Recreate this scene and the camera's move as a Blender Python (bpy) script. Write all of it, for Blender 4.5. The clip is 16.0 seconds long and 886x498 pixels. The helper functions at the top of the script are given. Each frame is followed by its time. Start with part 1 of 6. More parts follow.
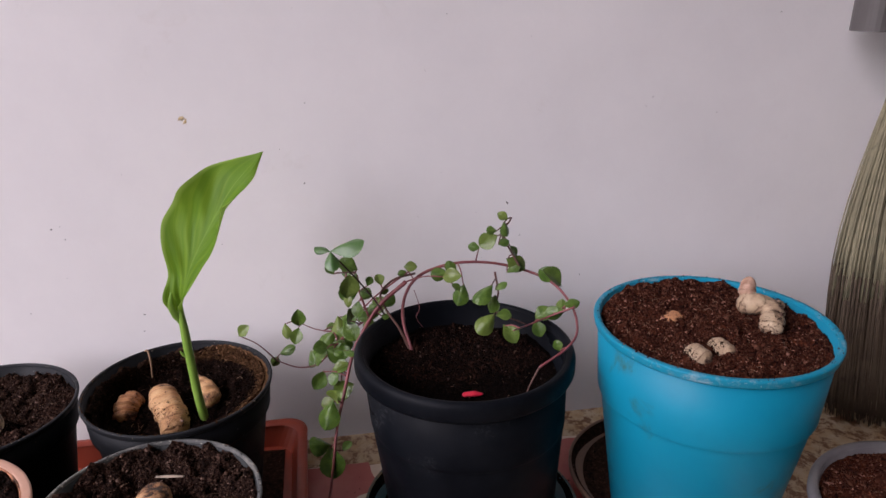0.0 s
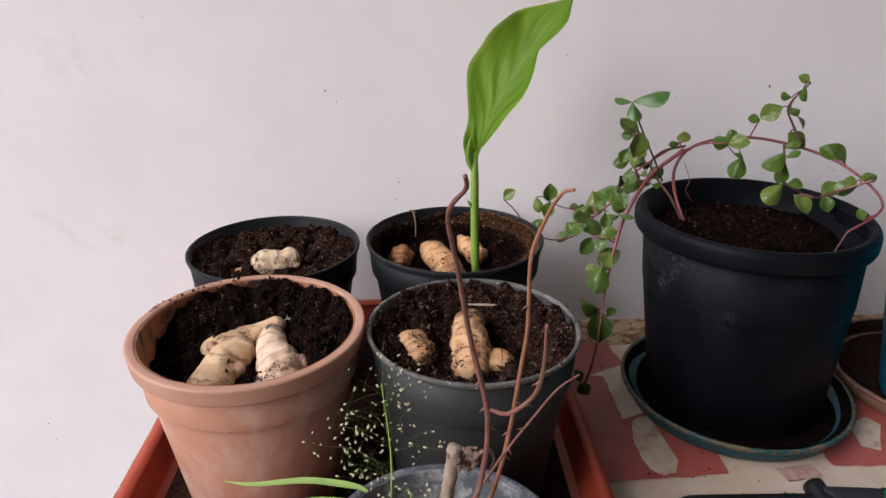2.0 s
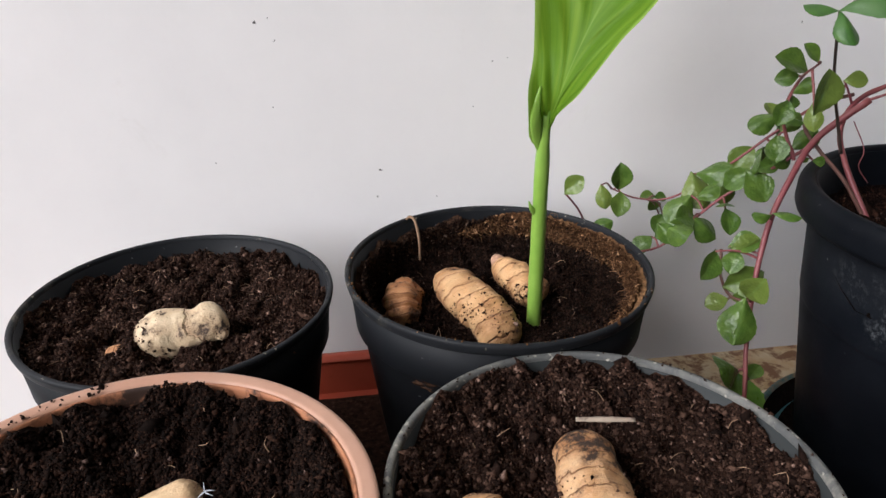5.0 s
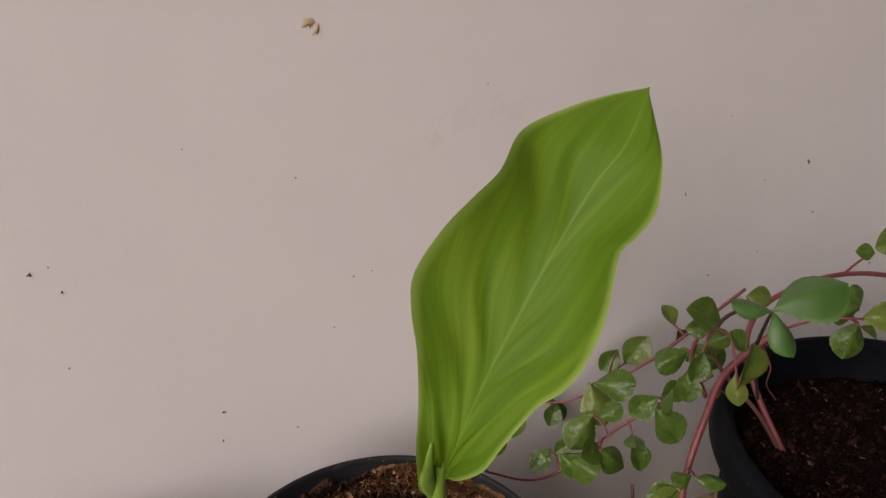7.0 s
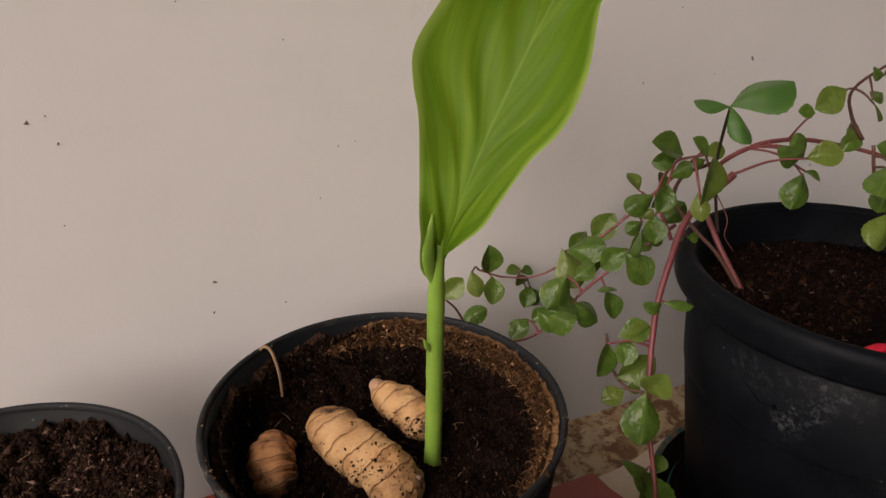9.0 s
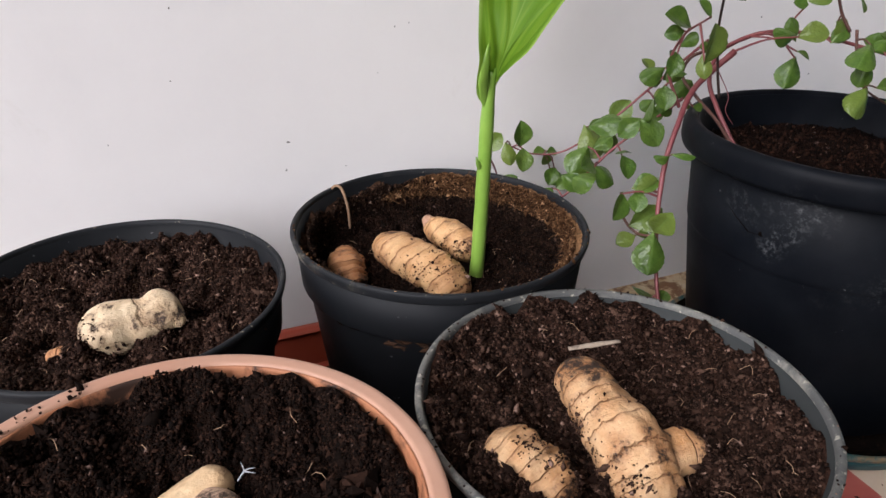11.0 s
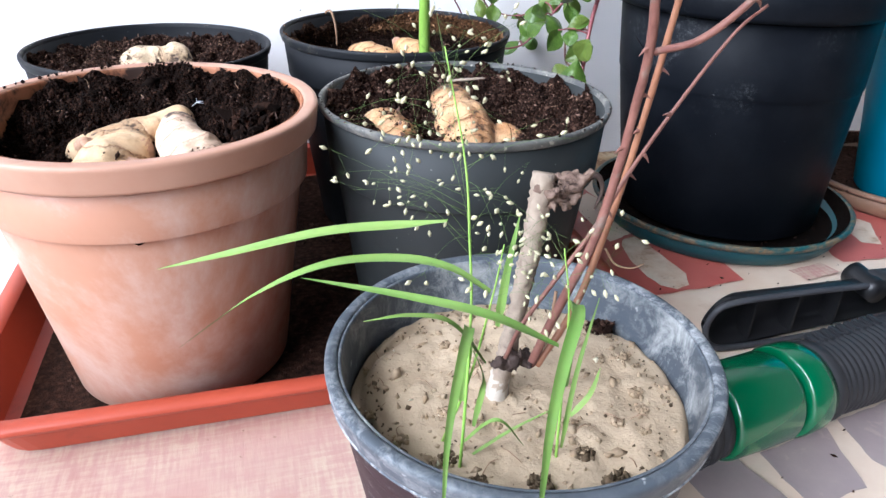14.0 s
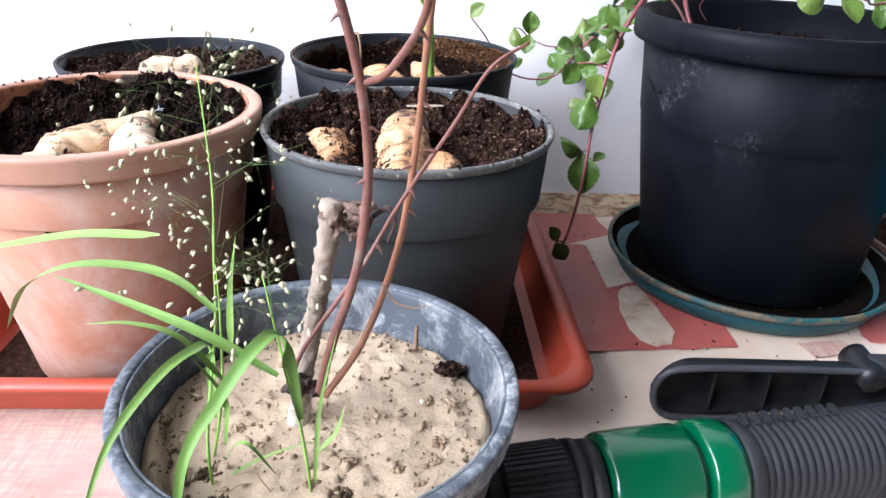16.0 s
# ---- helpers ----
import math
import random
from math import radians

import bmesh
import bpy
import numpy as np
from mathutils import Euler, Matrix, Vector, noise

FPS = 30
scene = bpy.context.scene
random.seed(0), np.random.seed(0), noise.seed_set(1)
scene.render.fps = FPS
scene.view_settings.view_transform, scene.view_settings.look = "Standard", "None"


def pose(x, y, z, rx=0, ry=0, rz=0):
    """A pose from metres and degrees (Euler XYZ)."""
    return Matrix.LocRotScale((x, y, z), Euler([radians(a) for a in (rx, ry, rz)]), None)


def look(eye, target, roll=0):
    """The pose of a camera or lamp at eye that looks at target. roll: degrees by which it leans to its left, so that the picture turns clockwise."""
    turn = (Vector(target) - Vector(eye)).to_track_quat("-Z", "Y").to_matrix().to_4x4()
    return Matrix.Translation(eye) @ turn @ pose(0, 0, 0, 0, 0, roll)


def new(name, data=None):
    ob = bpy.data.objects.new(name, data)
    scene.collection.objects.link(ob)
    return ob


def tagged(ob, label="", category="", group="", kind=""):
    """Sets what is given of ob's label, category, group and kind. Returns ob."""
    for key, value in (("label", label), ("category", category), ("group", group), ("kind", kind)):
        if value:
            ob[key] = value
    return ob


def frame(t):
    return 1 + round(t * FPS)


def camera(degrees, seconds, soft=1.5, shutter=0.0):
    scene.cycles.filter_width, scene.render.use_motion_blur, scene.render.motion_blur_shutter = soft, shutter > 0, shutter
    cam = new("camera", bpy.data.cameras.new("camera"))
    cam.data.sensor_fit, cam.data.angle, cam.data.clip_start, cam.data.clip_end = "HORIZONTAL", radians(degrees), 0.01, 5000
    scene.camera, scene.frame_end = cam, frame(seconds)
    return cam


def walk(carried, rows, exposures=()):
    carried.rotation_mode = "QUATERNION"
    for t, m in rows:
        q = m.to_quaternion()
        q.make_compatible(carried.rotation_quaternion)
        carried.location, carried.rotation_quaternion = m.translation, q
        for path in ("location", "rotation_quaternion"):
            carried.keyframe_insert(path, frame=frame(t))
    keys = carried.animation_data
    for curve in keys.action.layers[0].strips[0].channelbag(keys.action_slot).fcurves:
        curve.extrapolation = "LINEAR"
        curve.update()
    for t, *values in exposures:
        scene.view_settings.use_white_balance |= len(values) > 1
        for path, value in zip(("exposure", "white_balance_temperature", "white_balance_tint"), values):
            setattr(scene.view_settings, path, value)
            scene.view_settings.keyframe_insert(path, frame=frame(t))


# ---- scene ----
cam = camera(65.6, 16.0)
PATH = [
    (0, (-0.09, 0.027, 0.526), (0.248, 1.871, -0.17), -0.2),
    (0.5, (-0.119, 0.029, 0.527), (0.091, 1.887, -0.183), -0.2),
    (1, (-0.171, 0.026, 0.516), (-0.038, 1.883, -0.215), -0.1),
    (1.5, (-0.237, 0.011, 0.486), (-0.142, 1.861, -0.267), 0.0),
    (2, (-0.278, 0.01, 0.429), (-0.207, 1.847, -0.359), 0.0),
    (2.5, (-0.298, 0.061, 0.383), (-0.206, 1.888, -0.424), 0.3),
    (2.8, (-0.304, 0.102, 0.366), (-0.222, 1.919, -0.468), 0.1),
    (3, (-0.31, 0.118, 0.361), (-0.215, 1.935, -0.47), 0.4),
    (3.5, (-0.319, 0.157, 0.372), (-0.224, 1.969, -0.469), -0.1),
    (3.7, (-0.316, 0.174, 0.38), (-0.225, 1.978, -0.477), -0.9),
    (5.8, (-0.327, 0.382, 0.333), (0.089, 2.136, -0.534), 0.3),
    (6, (-0.32, 0.4, 0.351), (0.142, 2.132, -0.535), 0.4),
    (6.5, (-0.311, 0.429, 0.403), (0.263, 2.122, -0.494), 0.6),
    (7, (-0.296, 0.442, 0.451), (0.348, 2.122, -0.423), 0.4),
    (7.5, (-0.286, 0.431, 0.46), (0.405, 2.108, -0.382), 0.1),
    (8, (-0.301, 0.416, 0.434), (0.437, 2.074, -0.405), 0.4),
    (8.5, (-0.32, 0.407, 0.405), (0.442, 2.054, -0.437), 0.5),
    (9, (-0.335, 0.393, 0.378), (0.441, 2.036, -0.457), 0.5),
    (9.5, (-0.355, 0.378, 0.359), (0.435, 2.008, -0.488), 0.8),
    (9.7, (-0.358, 0.368, 0.354), (0.43, 1.994, -0.503), 0.8),
    (11.8, (-0.412, 0.258, 0.341), (0.278, 1.884, -0.597), 1.3),
    (12, (-0.409, 0.241, 0.341), (0.268, 1.87, -0.602), 1.3),
    (12.5, (-0.4, 0.204, 0.334), (0.236, 1.839, -0.625), 1.2),
    (13, (-0.3743, 0.1540, 0.3092), (0.2281, 1.8063, -0.6431), 1.41),
    (13.5, (-0.3682, 0.1286, 0.2834), (0.1735, 1.7955, -0.6799), 1.51),
    (14, (-0.3530, 0.1074, 0.2719), (0.1248, 1.7993, -0.6817), 1.49),
    (14.5, (-0.3331, 0.0802, 0.2534), (0.0771, 1.7980, -0.6851), 1.49),
    (15, (-0.3077, 0.0718, 0.2621), (0.0207, 1.8114, -0.6683), 1.69),
    (15.5, (-0.2684, 0.0744, 0.2694), (-0.0476, 1.8380, -0.6476), 1.91),
    (16, (-0.2320, 0.0946, 0.2743), (-0.1460, 1.8776, -0.6277), 1.97),
]
U = 0.68  # metres per plan unit; the plan below is drawn in plan units

from mathutils import kdtree

walk(cam, [(t, look(Vector(eye) * U, Vector(target) * U, roll)) for t, eye, target, roll in PATH],
     exposures=[
         (0.0, -0.05, 5980, 25), (0.7, -0.08, 6150, 24), (1.5, -0.1, 6250, 22), (2.5, 0.1, 5900, 14), (3.5, 0.2, 5900, 10), (6.0, 0.15, 5900, 12), (6.5, -0.05, 6050, 18), (7.0, -0.55, 6800, 20),
         (7.5, -0.82, 7550, 20), (8.5, -0.75, 7450, 19), (9.5, -0.2, 6700, 15), (12.0, 0.4, 5600, 11), (12.5, 0.63, 5400, 9), (13.5, 0.87, 5300, 9),
         (14.5, 1.08, 5200, 11), (15.5, 1.24, 5250, 12), (16.0, 1.3, 5300, 13)])

# ---- light ----
world = bpy.data.worlds.new("sky")
scene.world = world
world.use_nodes = True
wn = world.node_tree.nodes
sky = wn.new("ShaderNodeTexSky")
sky.sky_type, sky.sun_disc = "NISHITA", False
sky.sun_elevation, sky.sun_rotation = radians(41), radians(234)
sky.air_density, sky.dust_density, sky.ozone_density = 1.0, 3.0, 0.6
world.node_tree.links.new(sky.outputs[0], wn["Background"].inputs[0])
wn["Background"].inputs[1].default_value = 0.15
sun_data = bpy.data.lights.new("sun", "SUN")
sun_data.energy, sun_data.angle, sun_data.color = 5.0, radians(60), (1.0, 0.97, 0.94)
sun = new("sun", sun_data)
sun.matrix_world = look((-3.3, -2.0, 3.5), (0, 0.4, 0))


# ---- materials ----
def shader(name, rough=0.6, spec=0.4, metal=0.0):
    mat = bpy.data.materials.new(name)
    mat.use_nodes = True
    b = mat.node_tree.nodes["Principled BSDF"]
    b.inputs["Roughness"].default_value = rough
    b.inputs["Specular IOR Level"].default_value = spec
    b.inputs["Metallic"].default_value = metal
    return mat, mat.node_tree.nodes, mat.node_tree.links, b


def coords(n, l, scale=(1, 1, 1)):
    c, mp = n.new("ShaderNodeTexCoord"), n.new("ShaderNodeMapping")
    mp.inputs["Scale"].default_value = scale
    l.new(c.outputs["Object"], mp.inputs[0])
    return mp.outputs[0]


def noise_tex(n, l, vec, scale, detail=4, rough=0.6, distort=0.0):
    t = n.new("ShaderNodeTexNoise")
    t.inputs["Scale"].default_value, t.inputs["Detail"].default_value = scale, detail
    t.inputs["Roughness"].default_value, t.inputs["Distortion"].default_value = rough, distort
    l.new(vec, t.inputs["Vector"])
    return t.outputs[0]


def ramp(n, l, fac, stops):
    r = n.new("ShaderNodeValToRGB")
    e = r.color_ramp.elements
    while len(e) < len(stops):
        e.new(0.5)
    for k, (p, c) in enumerate(stops):
        e[k].position = p
        e[k].color = (*c, 1) if len(c) == 3 else c
    l.new(fac, r.inputs[0])
    return r.outputs[0]


def mix(n, l, fac, a, b, mode="MIX"):
    m = n.new("ShaderNodeMix")
    m.data_type, m.blend_type = "RGBA", mode
    for sock, v in ((m.inputs[0], fac), (m.inputs[6], a), (m.inputs[7], b)):
        if isinstance(v, bpy.types.NodeSocket):
            l.new(v, sock)
        elif isinstance(v, tuple):
            sock.default_value = (*v, 1)
        else:
            sock.default_value = v
    return m.outputs[2]


def bump(n, l, b, height, strength=0.3, dist=0.001):
    k = n.new("ShaderNodeBump")
    k.inputs["Strength"].default_value, k.inputs["Distance"].default_value = strength, dist
    l.new(height, k.inputs["Height"])
    l.new(k.outputs[0], b.inputs["Normal"])


def band(lo, hi):
    return [(lo, (0, 0, 0)), (hi, (1, 1, 1))]


def worn(name, base, base2, dirt, rough, scale=60, dirt_lo=0.6, dirt_hi=0.72, fine=600, spec=0.4, bump_s=0.2, dirt_scale=25, rough2=0.15):
    """A surface with two tones, stains and fine grain."""
    mat, n, l, b = shader(name, rough, spec)
    v = coords(n, l)
    tone = mix(n, l, ramp(n, l, noise_tex(n, l, v, scale, 5), band(0.35, 0.68)), base, base2)
    stain = ramp(n, l, noise_tex(n, l, v, dirt_scale, 8, 0.7, 0.4), band(dirt_lo, dirt_hi))
    col = mix(n, l, stain, tone, dirt)
    l.new(col, b.inputs["Base Color"])
    f = noise_tex(n, l, v, fine, 3)
    r = n.new("ShaderNodeMapRange")
    r.inputs["To Min"].default_value, r.inputs["To Max"].default_value = max(0.05, rough - rough2), min(1, rough + rough2)
    l.new(noise_tex(n, l, v, scale * 2, 4), r.inputs[0])
    l.new(r.outputs[0], b.inputs["Roughness"])
    bump(n, l, b, f, bump_s, 0.0004)
    return mat


def scuffed(name, base, base2, chalk, rough, lo=0.62, hi=0.75, scale=40, stretch=(1, 1, 1), spec=0.45, bump_s=0.1, spread=(0.48, 0.62), flecks=(0.73, 0.77)):
    """Plastic with pale rubbed marks and lime stains."""
    mat, n, l, b = shader(name, rough, spec)
    v = coords(n, l, stretch)
    tone = mix(n, l, noise_tex(n, l, v, 18, 5), base, base2)
    big = ramp(n, l, noise_tex(n, l, v, scale, 10, 0.75, 0.6), band(lo, hi))
    area = ramp(n, l, noise_tex(n, l, v, 14, 3), band(*spread))
    fac = mix(n, l, 1.0, big, area, "MULTIPLY")
    speck = ramp(n, l, noise_tex(n, l, v, 420, 2), band(*flecks))
    col = mix(n, l, speck, mix(n, l, fac, tone, chalk), chalk)
    l.new(col, b.inputs["Base Color"])
    r = n.new("ShaderNodeMapRange")
    r.inputs["To Min"].default_value, r.inputs["To Max"].default_value = rough - 0.1, min(1, rough + 0.2)
    l.new(noise_tex(n, l, v, 60, 5), r.inputs[0])
    l.new(r.outputs[0], b.inputs["Roughness"])
    bump(n, l, b, noise_tex(n, l, v, 260, 4), bump_s, 0.0004)
    return mat


def island_soil(name, dark, mid, light, pale=0.03):
    """Soil crumbs: each island takes its own tone."""
    mat, n, l, b = shader(name, 0.9, 0.06)
    g = n.new("ShaderNodeNewGeometry")
    c = ramp(n, l, g.outputs["Random Per Island"], [(0.0, dark), (0.6, mid), (1 - pale, light), (1 - pale + 0.002, tuple(min(1, 2.2 * k + 0.06) for k in light))])
    v = coords(n, l)
    c = mix(n, l, noise_tex(n, l, v, 900, 3), c, dark)
    l.new(c, b.inputs["Base Color"])
    bump(n, l, b, noise_tex(n, l, v, 1500, 2), 0.5, 0.0004)
    return mat


def ground_soil(name, dark, mid, light):
    mat, n, l, b = shader(name, 0.95, 0.05)
    v = coords(n, l)
    c = ramp(n, l, noise_tex(n, l, v, 330, 8, 0.75), [(0.35, dark), (0.55, mid), (0.72, light)])
    l.new(c, b.inputs["Base Color"])
    bump(n, l, b, noise_tex(n, l, v, 700, 6, 0.7), 0.9, 0.0012)
    return mat


def rhizome_skin(name, pale, tan, ring, dirt, dirt_lo=0.55, patch=150, rings=0.85, relief=0.45):
    """Pale skin with ring scars along the root and clinging earth."""
    mat, n, l, b = shader(name, 0.6, 0.35)
    v = coords(n, l)
    c = mix(n, l, ramp(n, l, noise_tex(n, l, v, 90, 5), band(0.35, 0.65)), pale, tan)
    at = n.new("ShaderNodeAttribute")
    at.attribute_name = "along"
    warp = n.new("ShaderNodeMath")
    warp.operation = "MULTIPLY_ADD"
    l.new(noise_tex(n, l, v, 110, 3), warp.inputs[0])
    warp.inputs[1].default_value = 0.6
    l.new(at.outputs["Fac"], warp.inputs[2])
    div = n.new("ShaderNodeMath")
    div.operation = "DIVIDE"
    l.new(warp.outputs[0], div.inputs[0])
    div.inputs[1].default_value = 1.0
    fr = n.new("ShaderNodeMath")
    fr.operation = "FRACT"
    l.new(div.outputs[0], fr.inputs[0])
    line = ramp(n, l, fr.outputs[0], [(0.0, (0, 0, 0)), (0.61, (0.03, 0.03, 0.03)), (0.655, (rings,) * 3), (0.69, (0.4 * rings,) * 3), (0.78, (0.1, 0.1, 0.1)), (1.0, (0, 0, 0))])
    part_line = mix(n, l, 1.0, line, ramp(n, l, noise_tex(n, l, v, 130, 4), band(0.24, 0.44)), "MULTIPLY")
    two = n.new("ShaderNodeMath")
    two.operation = "MULTIPLY"
    l.new(warp.outputs[0], two.inputs[0])
    two.inputs[1].default_value = 2.7
    fr2 = n.new("ShaderNodeMath")
    fr2.operation = "FRACT"
    l.new(two.outputs[0], fr2.inputs[0])
    faint = ramp(n, l, fr2.outputs[0], [(0.0, (0, 0, 0)), (0.4, (0.0, 0.0, 0.0)), (0.55, (0.4, 0.4, 0.4)), (0.7, (0, 0, 0))])
    c = mix(n, l, mix(n, l, 1.0, faint, ramp(n, l, noise_tex(n, l, v, 75, 4), band(0.4, 0.65)), "MULTIPLY"), c, ring)
    c = mix(n, l, part_line, c, ring)
    blotch = ramp(n, l, noise_tex(n, l, v, 48, 6, 0.7, 0.3), band(0.5, 0.74))
    c = mix(n, l, mix(n, l, 1.0, blotch, (0.55, 0.55, 0.55), "MULTIPLY"), c, tuple(0.5 * p + 0.5 * q for p, q in zip(tan, ring)))
    flake = ramp(n, l, noise_tex(n, l, v, 330, 6, 0.75), band(0.54, 0.66))
    c = mix(n, l, mix(n, l, 1.0, flake, (0.5 * relief,) * 3, "MULTIPLY"), c, tuple(min(0.8, 1.15 * p + 0.03) for p in pale))
    pore = ramp(n, l, noise_tex(n, l, v, 620, 4, 0.7), band(0.6, 0.72))
    c = mix(n, l, mix(n, l, 1.0, pore, (0.7 * relief,) * 3, "MULTIPLY"), c, ring)
    bud = n.new("ShaderNodeMath")
    bud.operation = "GREATER_THAN"
    l.new(at.outputs["Fac"], bud.inputs[0])
    bud.inputs[1].default_value = 50
    c = mix(n, l, mix(n, l, 1.0, bud.outputs[0], (0.75, 0.75, 0.75), "MULTIPLY"), c, mix(n, l, ramp(n, l, noise_tex(n, l, v, 260, 4), band(0.4, 0.62)), (0.56, 0.34, 0.25), (0.33, 0.17, 0.11)))
    where = noise_tex(n, l, v, patch, 4, 0.6, 0.4)
    grit = noise_tex(n, l, v, 420, 8, 0.8)
    earth = ramp(n, l, mix(n, l, 0.42, where, grit), band(dirt_lo - 0.02, dirt_lo + 0.035))
    stain = ramp(n, l, mix(n, l, 0.25, where, grit), band(dirt_lo - 0.09, dirt_lo + 0.05))
    c = mix(n, l, mix(n, l, 1.0, stain, (0.6, 0.6, 0.6), "MULTIPLY"), c, tuple(0.35 * p + 0.65 * q for p, q in zip(dirt, ring)))
    c = mix(n, l, earth, c, dirt)
    l.new(c, b.inputs["Base Color"])
    h = n.new("ShaderNodeMath")
    h.operation = "SUBTRACT"
    l.new(mix(n, l, 0.5, noise_tex(n, l, v, 220, 6, 0.7), noise_tex(n, l, v, 700, 4, 0.7)), h.inputs[0])
    l.new(part_line, h.inputs[1])
    bump(n, l, b, h.outputs[0], min(1.0, 0.3 + relief), 0.0011)
    return mat


def leaf_mat(name, deep, pale, vein, rough=0.35, trans=0.25, scale=90, spec=0.75):
    mat, n, l, b = shader(name, rough, spec)
    v = coords(n, l)
    o = n.new("ShaderNodeObjectInfo")
    c = mix(n, l, ramp(n, l, noise_tex(n, l, v, scale, 4), band(0.35, 0.7)), deep, pale)
    c = mix(n, l, ramp(n, l, o.outputs["Random"], [(0.0, (0, 0, 0)), (1.0, (0.55, 0.55, 0.55))]), c, vein)
    l.new(c, b.inputs["Base Color"])
    b.inputs["Subsurface Weight"].default_value = trans
    b.inputs["Subsurface Radius"].default_value = (0.001, 0.002, 0.0005)
    b.inputs["Subsurface Scale"].default_value = 1.0
    bump(n, l, b, noise_tex(n, l, v, 420, 3), 0.15, 0.0004)
    return mat


def vine_leaf_mat():
    """Small glossy leaf, one unit long: dark mottled green, paler midrib and rim, dull spots."""
    mat, n, l, b = shader("vine_leaf", 0.3, 0.35)
    v = coords(n, l)
    o = n.new("ShaderNodeObjectInfo")
    c = mix(n, l, ramp(n, l, noise_tex(n, l, v, 3.2, 5, 0.65), band(0.35, 0.68)), (0.042, 0.092, 0.012), (0.09, 0.155, 0.024))
    c = mix(n, l, ramp(n, l, o.outputs["Random"], [(0.0, (0, 0, 0)), (0.6, (0.08, 0.08, 0.08)), (1.0, (0.7, 0.7, 0.7))]), c, (0.16, 0.195, 0.04))
    sep, ab = n.new("ShaderNodeSeparateXYZ"), n.new("ShaderNodeMath")
    l.new(v, sep.inputs[0])
    ab.operation = "ABSOLUTE"
    l.new(sep.outputs[1], ab.inputs[0])
    c = mix(n, l, ramp(n, l, ab.outputs[0], [(0.0, (0.5, 0.5, 0.5)), (0.018, (0.25, 0.25, 0.25)), (0.035, (0, 0, 0))]), c, (0.12, 0.19, 0.05))
    c = mix(n, l, ramp(n, l, ab.outputs[0], [(0.3, (0, 0, 0)), (0.45, (0.35, 0.35, 0.35))]), c, (0.11, 0.16, 0.035))
    c = mix(n, l, ramp(n, l, noise_tex(n, l, v, 18, 2), band(0.72, 0.8)), c, (0.075, 0.11, 0.03))
    l.new(c, b.inputs["Base Color"])
    r = n.new("ShaderNodeMapRange")
    r.inputs["To Min"].default_value, r.inputs["To Max"].default_value = 0.2, 0.42
    l.new(noise_tex(n, l, v, 5, 4), r.inputs[0])
    l.new(r.outputs[0], b.inputs["Roughness"])
    bump(n, l, b, noise_tex(n, l, v, 4, 2), 0.12, 0.02)
    return mat


def blade_mat():
    """Turmeric blade: bands along the side veins, paler midrib, light through the blade."""
    mat, n, l, b = shader("turmeric_blade", 0.55, 0.22)
    at = n.new("ShaderNodeAttribute")
    at.attribute_name = "blade"
    sep = n.new("ShaderNodeSeparateXYZ")
    l.new(at.outputs["Vector"], sep.inputs[0])
    ab = n.new("ShaderNodeMath")
    ab.operation = "ABSOLUTE"
    l.new(sep.outputs[1], ab.inputs[0])
    k = n.new("ShaderNodeMath")
    k.operation = "MULTIPLY_ADD"
    l.new(ab.outputs[0], k.inputs[0])
    k.inputs[1].default_value = -0.62
    l.new(sep.outputs[0], k.inputs[2])
    comb = n.new("ShaderNodeCombineXYZ")
    l.new(k.outputs[0], comb.inputs[0])
    l.new(sep.outputs[1], comb.inputs[1])
    mp = n.new("ShaderNodeMapping")
    mp.inputs["Scale"].default_value = (7, 0.4, 1)
    l.new(comb.outputs[0], mp.inputs[0])
    band_n = noise_tex(n, l, mp.outputs[0], 1.4, 5, 0.55)
    mp2 = n.new("ShaderNodeMapping")
    mp2.inputs["Scale"].default_value = (34, 0.7, 1)
    l.new(comb.outputs[0], mp2.inputs[0])
    fine = noise_tex(n, l, mp2.outputs[0], 1.6, 4, 0.6)
    calm = ramp(n, l, sep.outputs[0], [(0.7, (0, 0, 0)), (0.97, (0.85, 0.85, 0.85))])
    band_n = mix(n, l, calm, band_n, (0.5, 0.5, 0.5))
    c = ramp(n, l, mix(n, l, 0.22, band_n, fine), [(0.28, (0.05, 0.12, 0.005)), (0.5, (0.1, 0.205, 0.01)), (0.74, (0.19, 0.305, 0.024))])
    rib = ramp(n, l, ab.outputs[0], [(0.0, (0.42, 0.42, 0.42)), (0.014, (0.2, 0.2, 0.2)), (0.03, (0, 0, 0))])
    c = mix(n, l, rib, c, (0.28, 0.44, 0.085))
    edge = ramp(n, l, ab.outputs[0], [(0.9, (0, 0, 0)), (1.0, (0.8, 0.8, 0.8))])
    c = mix(n, l, edge, c, (0.36, 0.5, 0.12))
    l.new(c, b.inputs["Base Color"])
    bump(n, l, b, band_n, 0.35, 0.0012)
    out = n["Material Output"]
    tr, ms = n.new("ShaderNodeBsdfTranslucent"), n.new("ShaderNodeMixShader")
    l.new(mix(n, l, 0.5, c, (0.35, 0.6, 0.04)), tr.inputs[0])
    ms.inputs[0].default_value = 0.3
    l.new(b.outputs[0], ms.inputs[1])
    l.new(tr.outputs[0], ms.inputs[2])
    l.new(ms.outputs[0], out.inputs[0])
    return mat



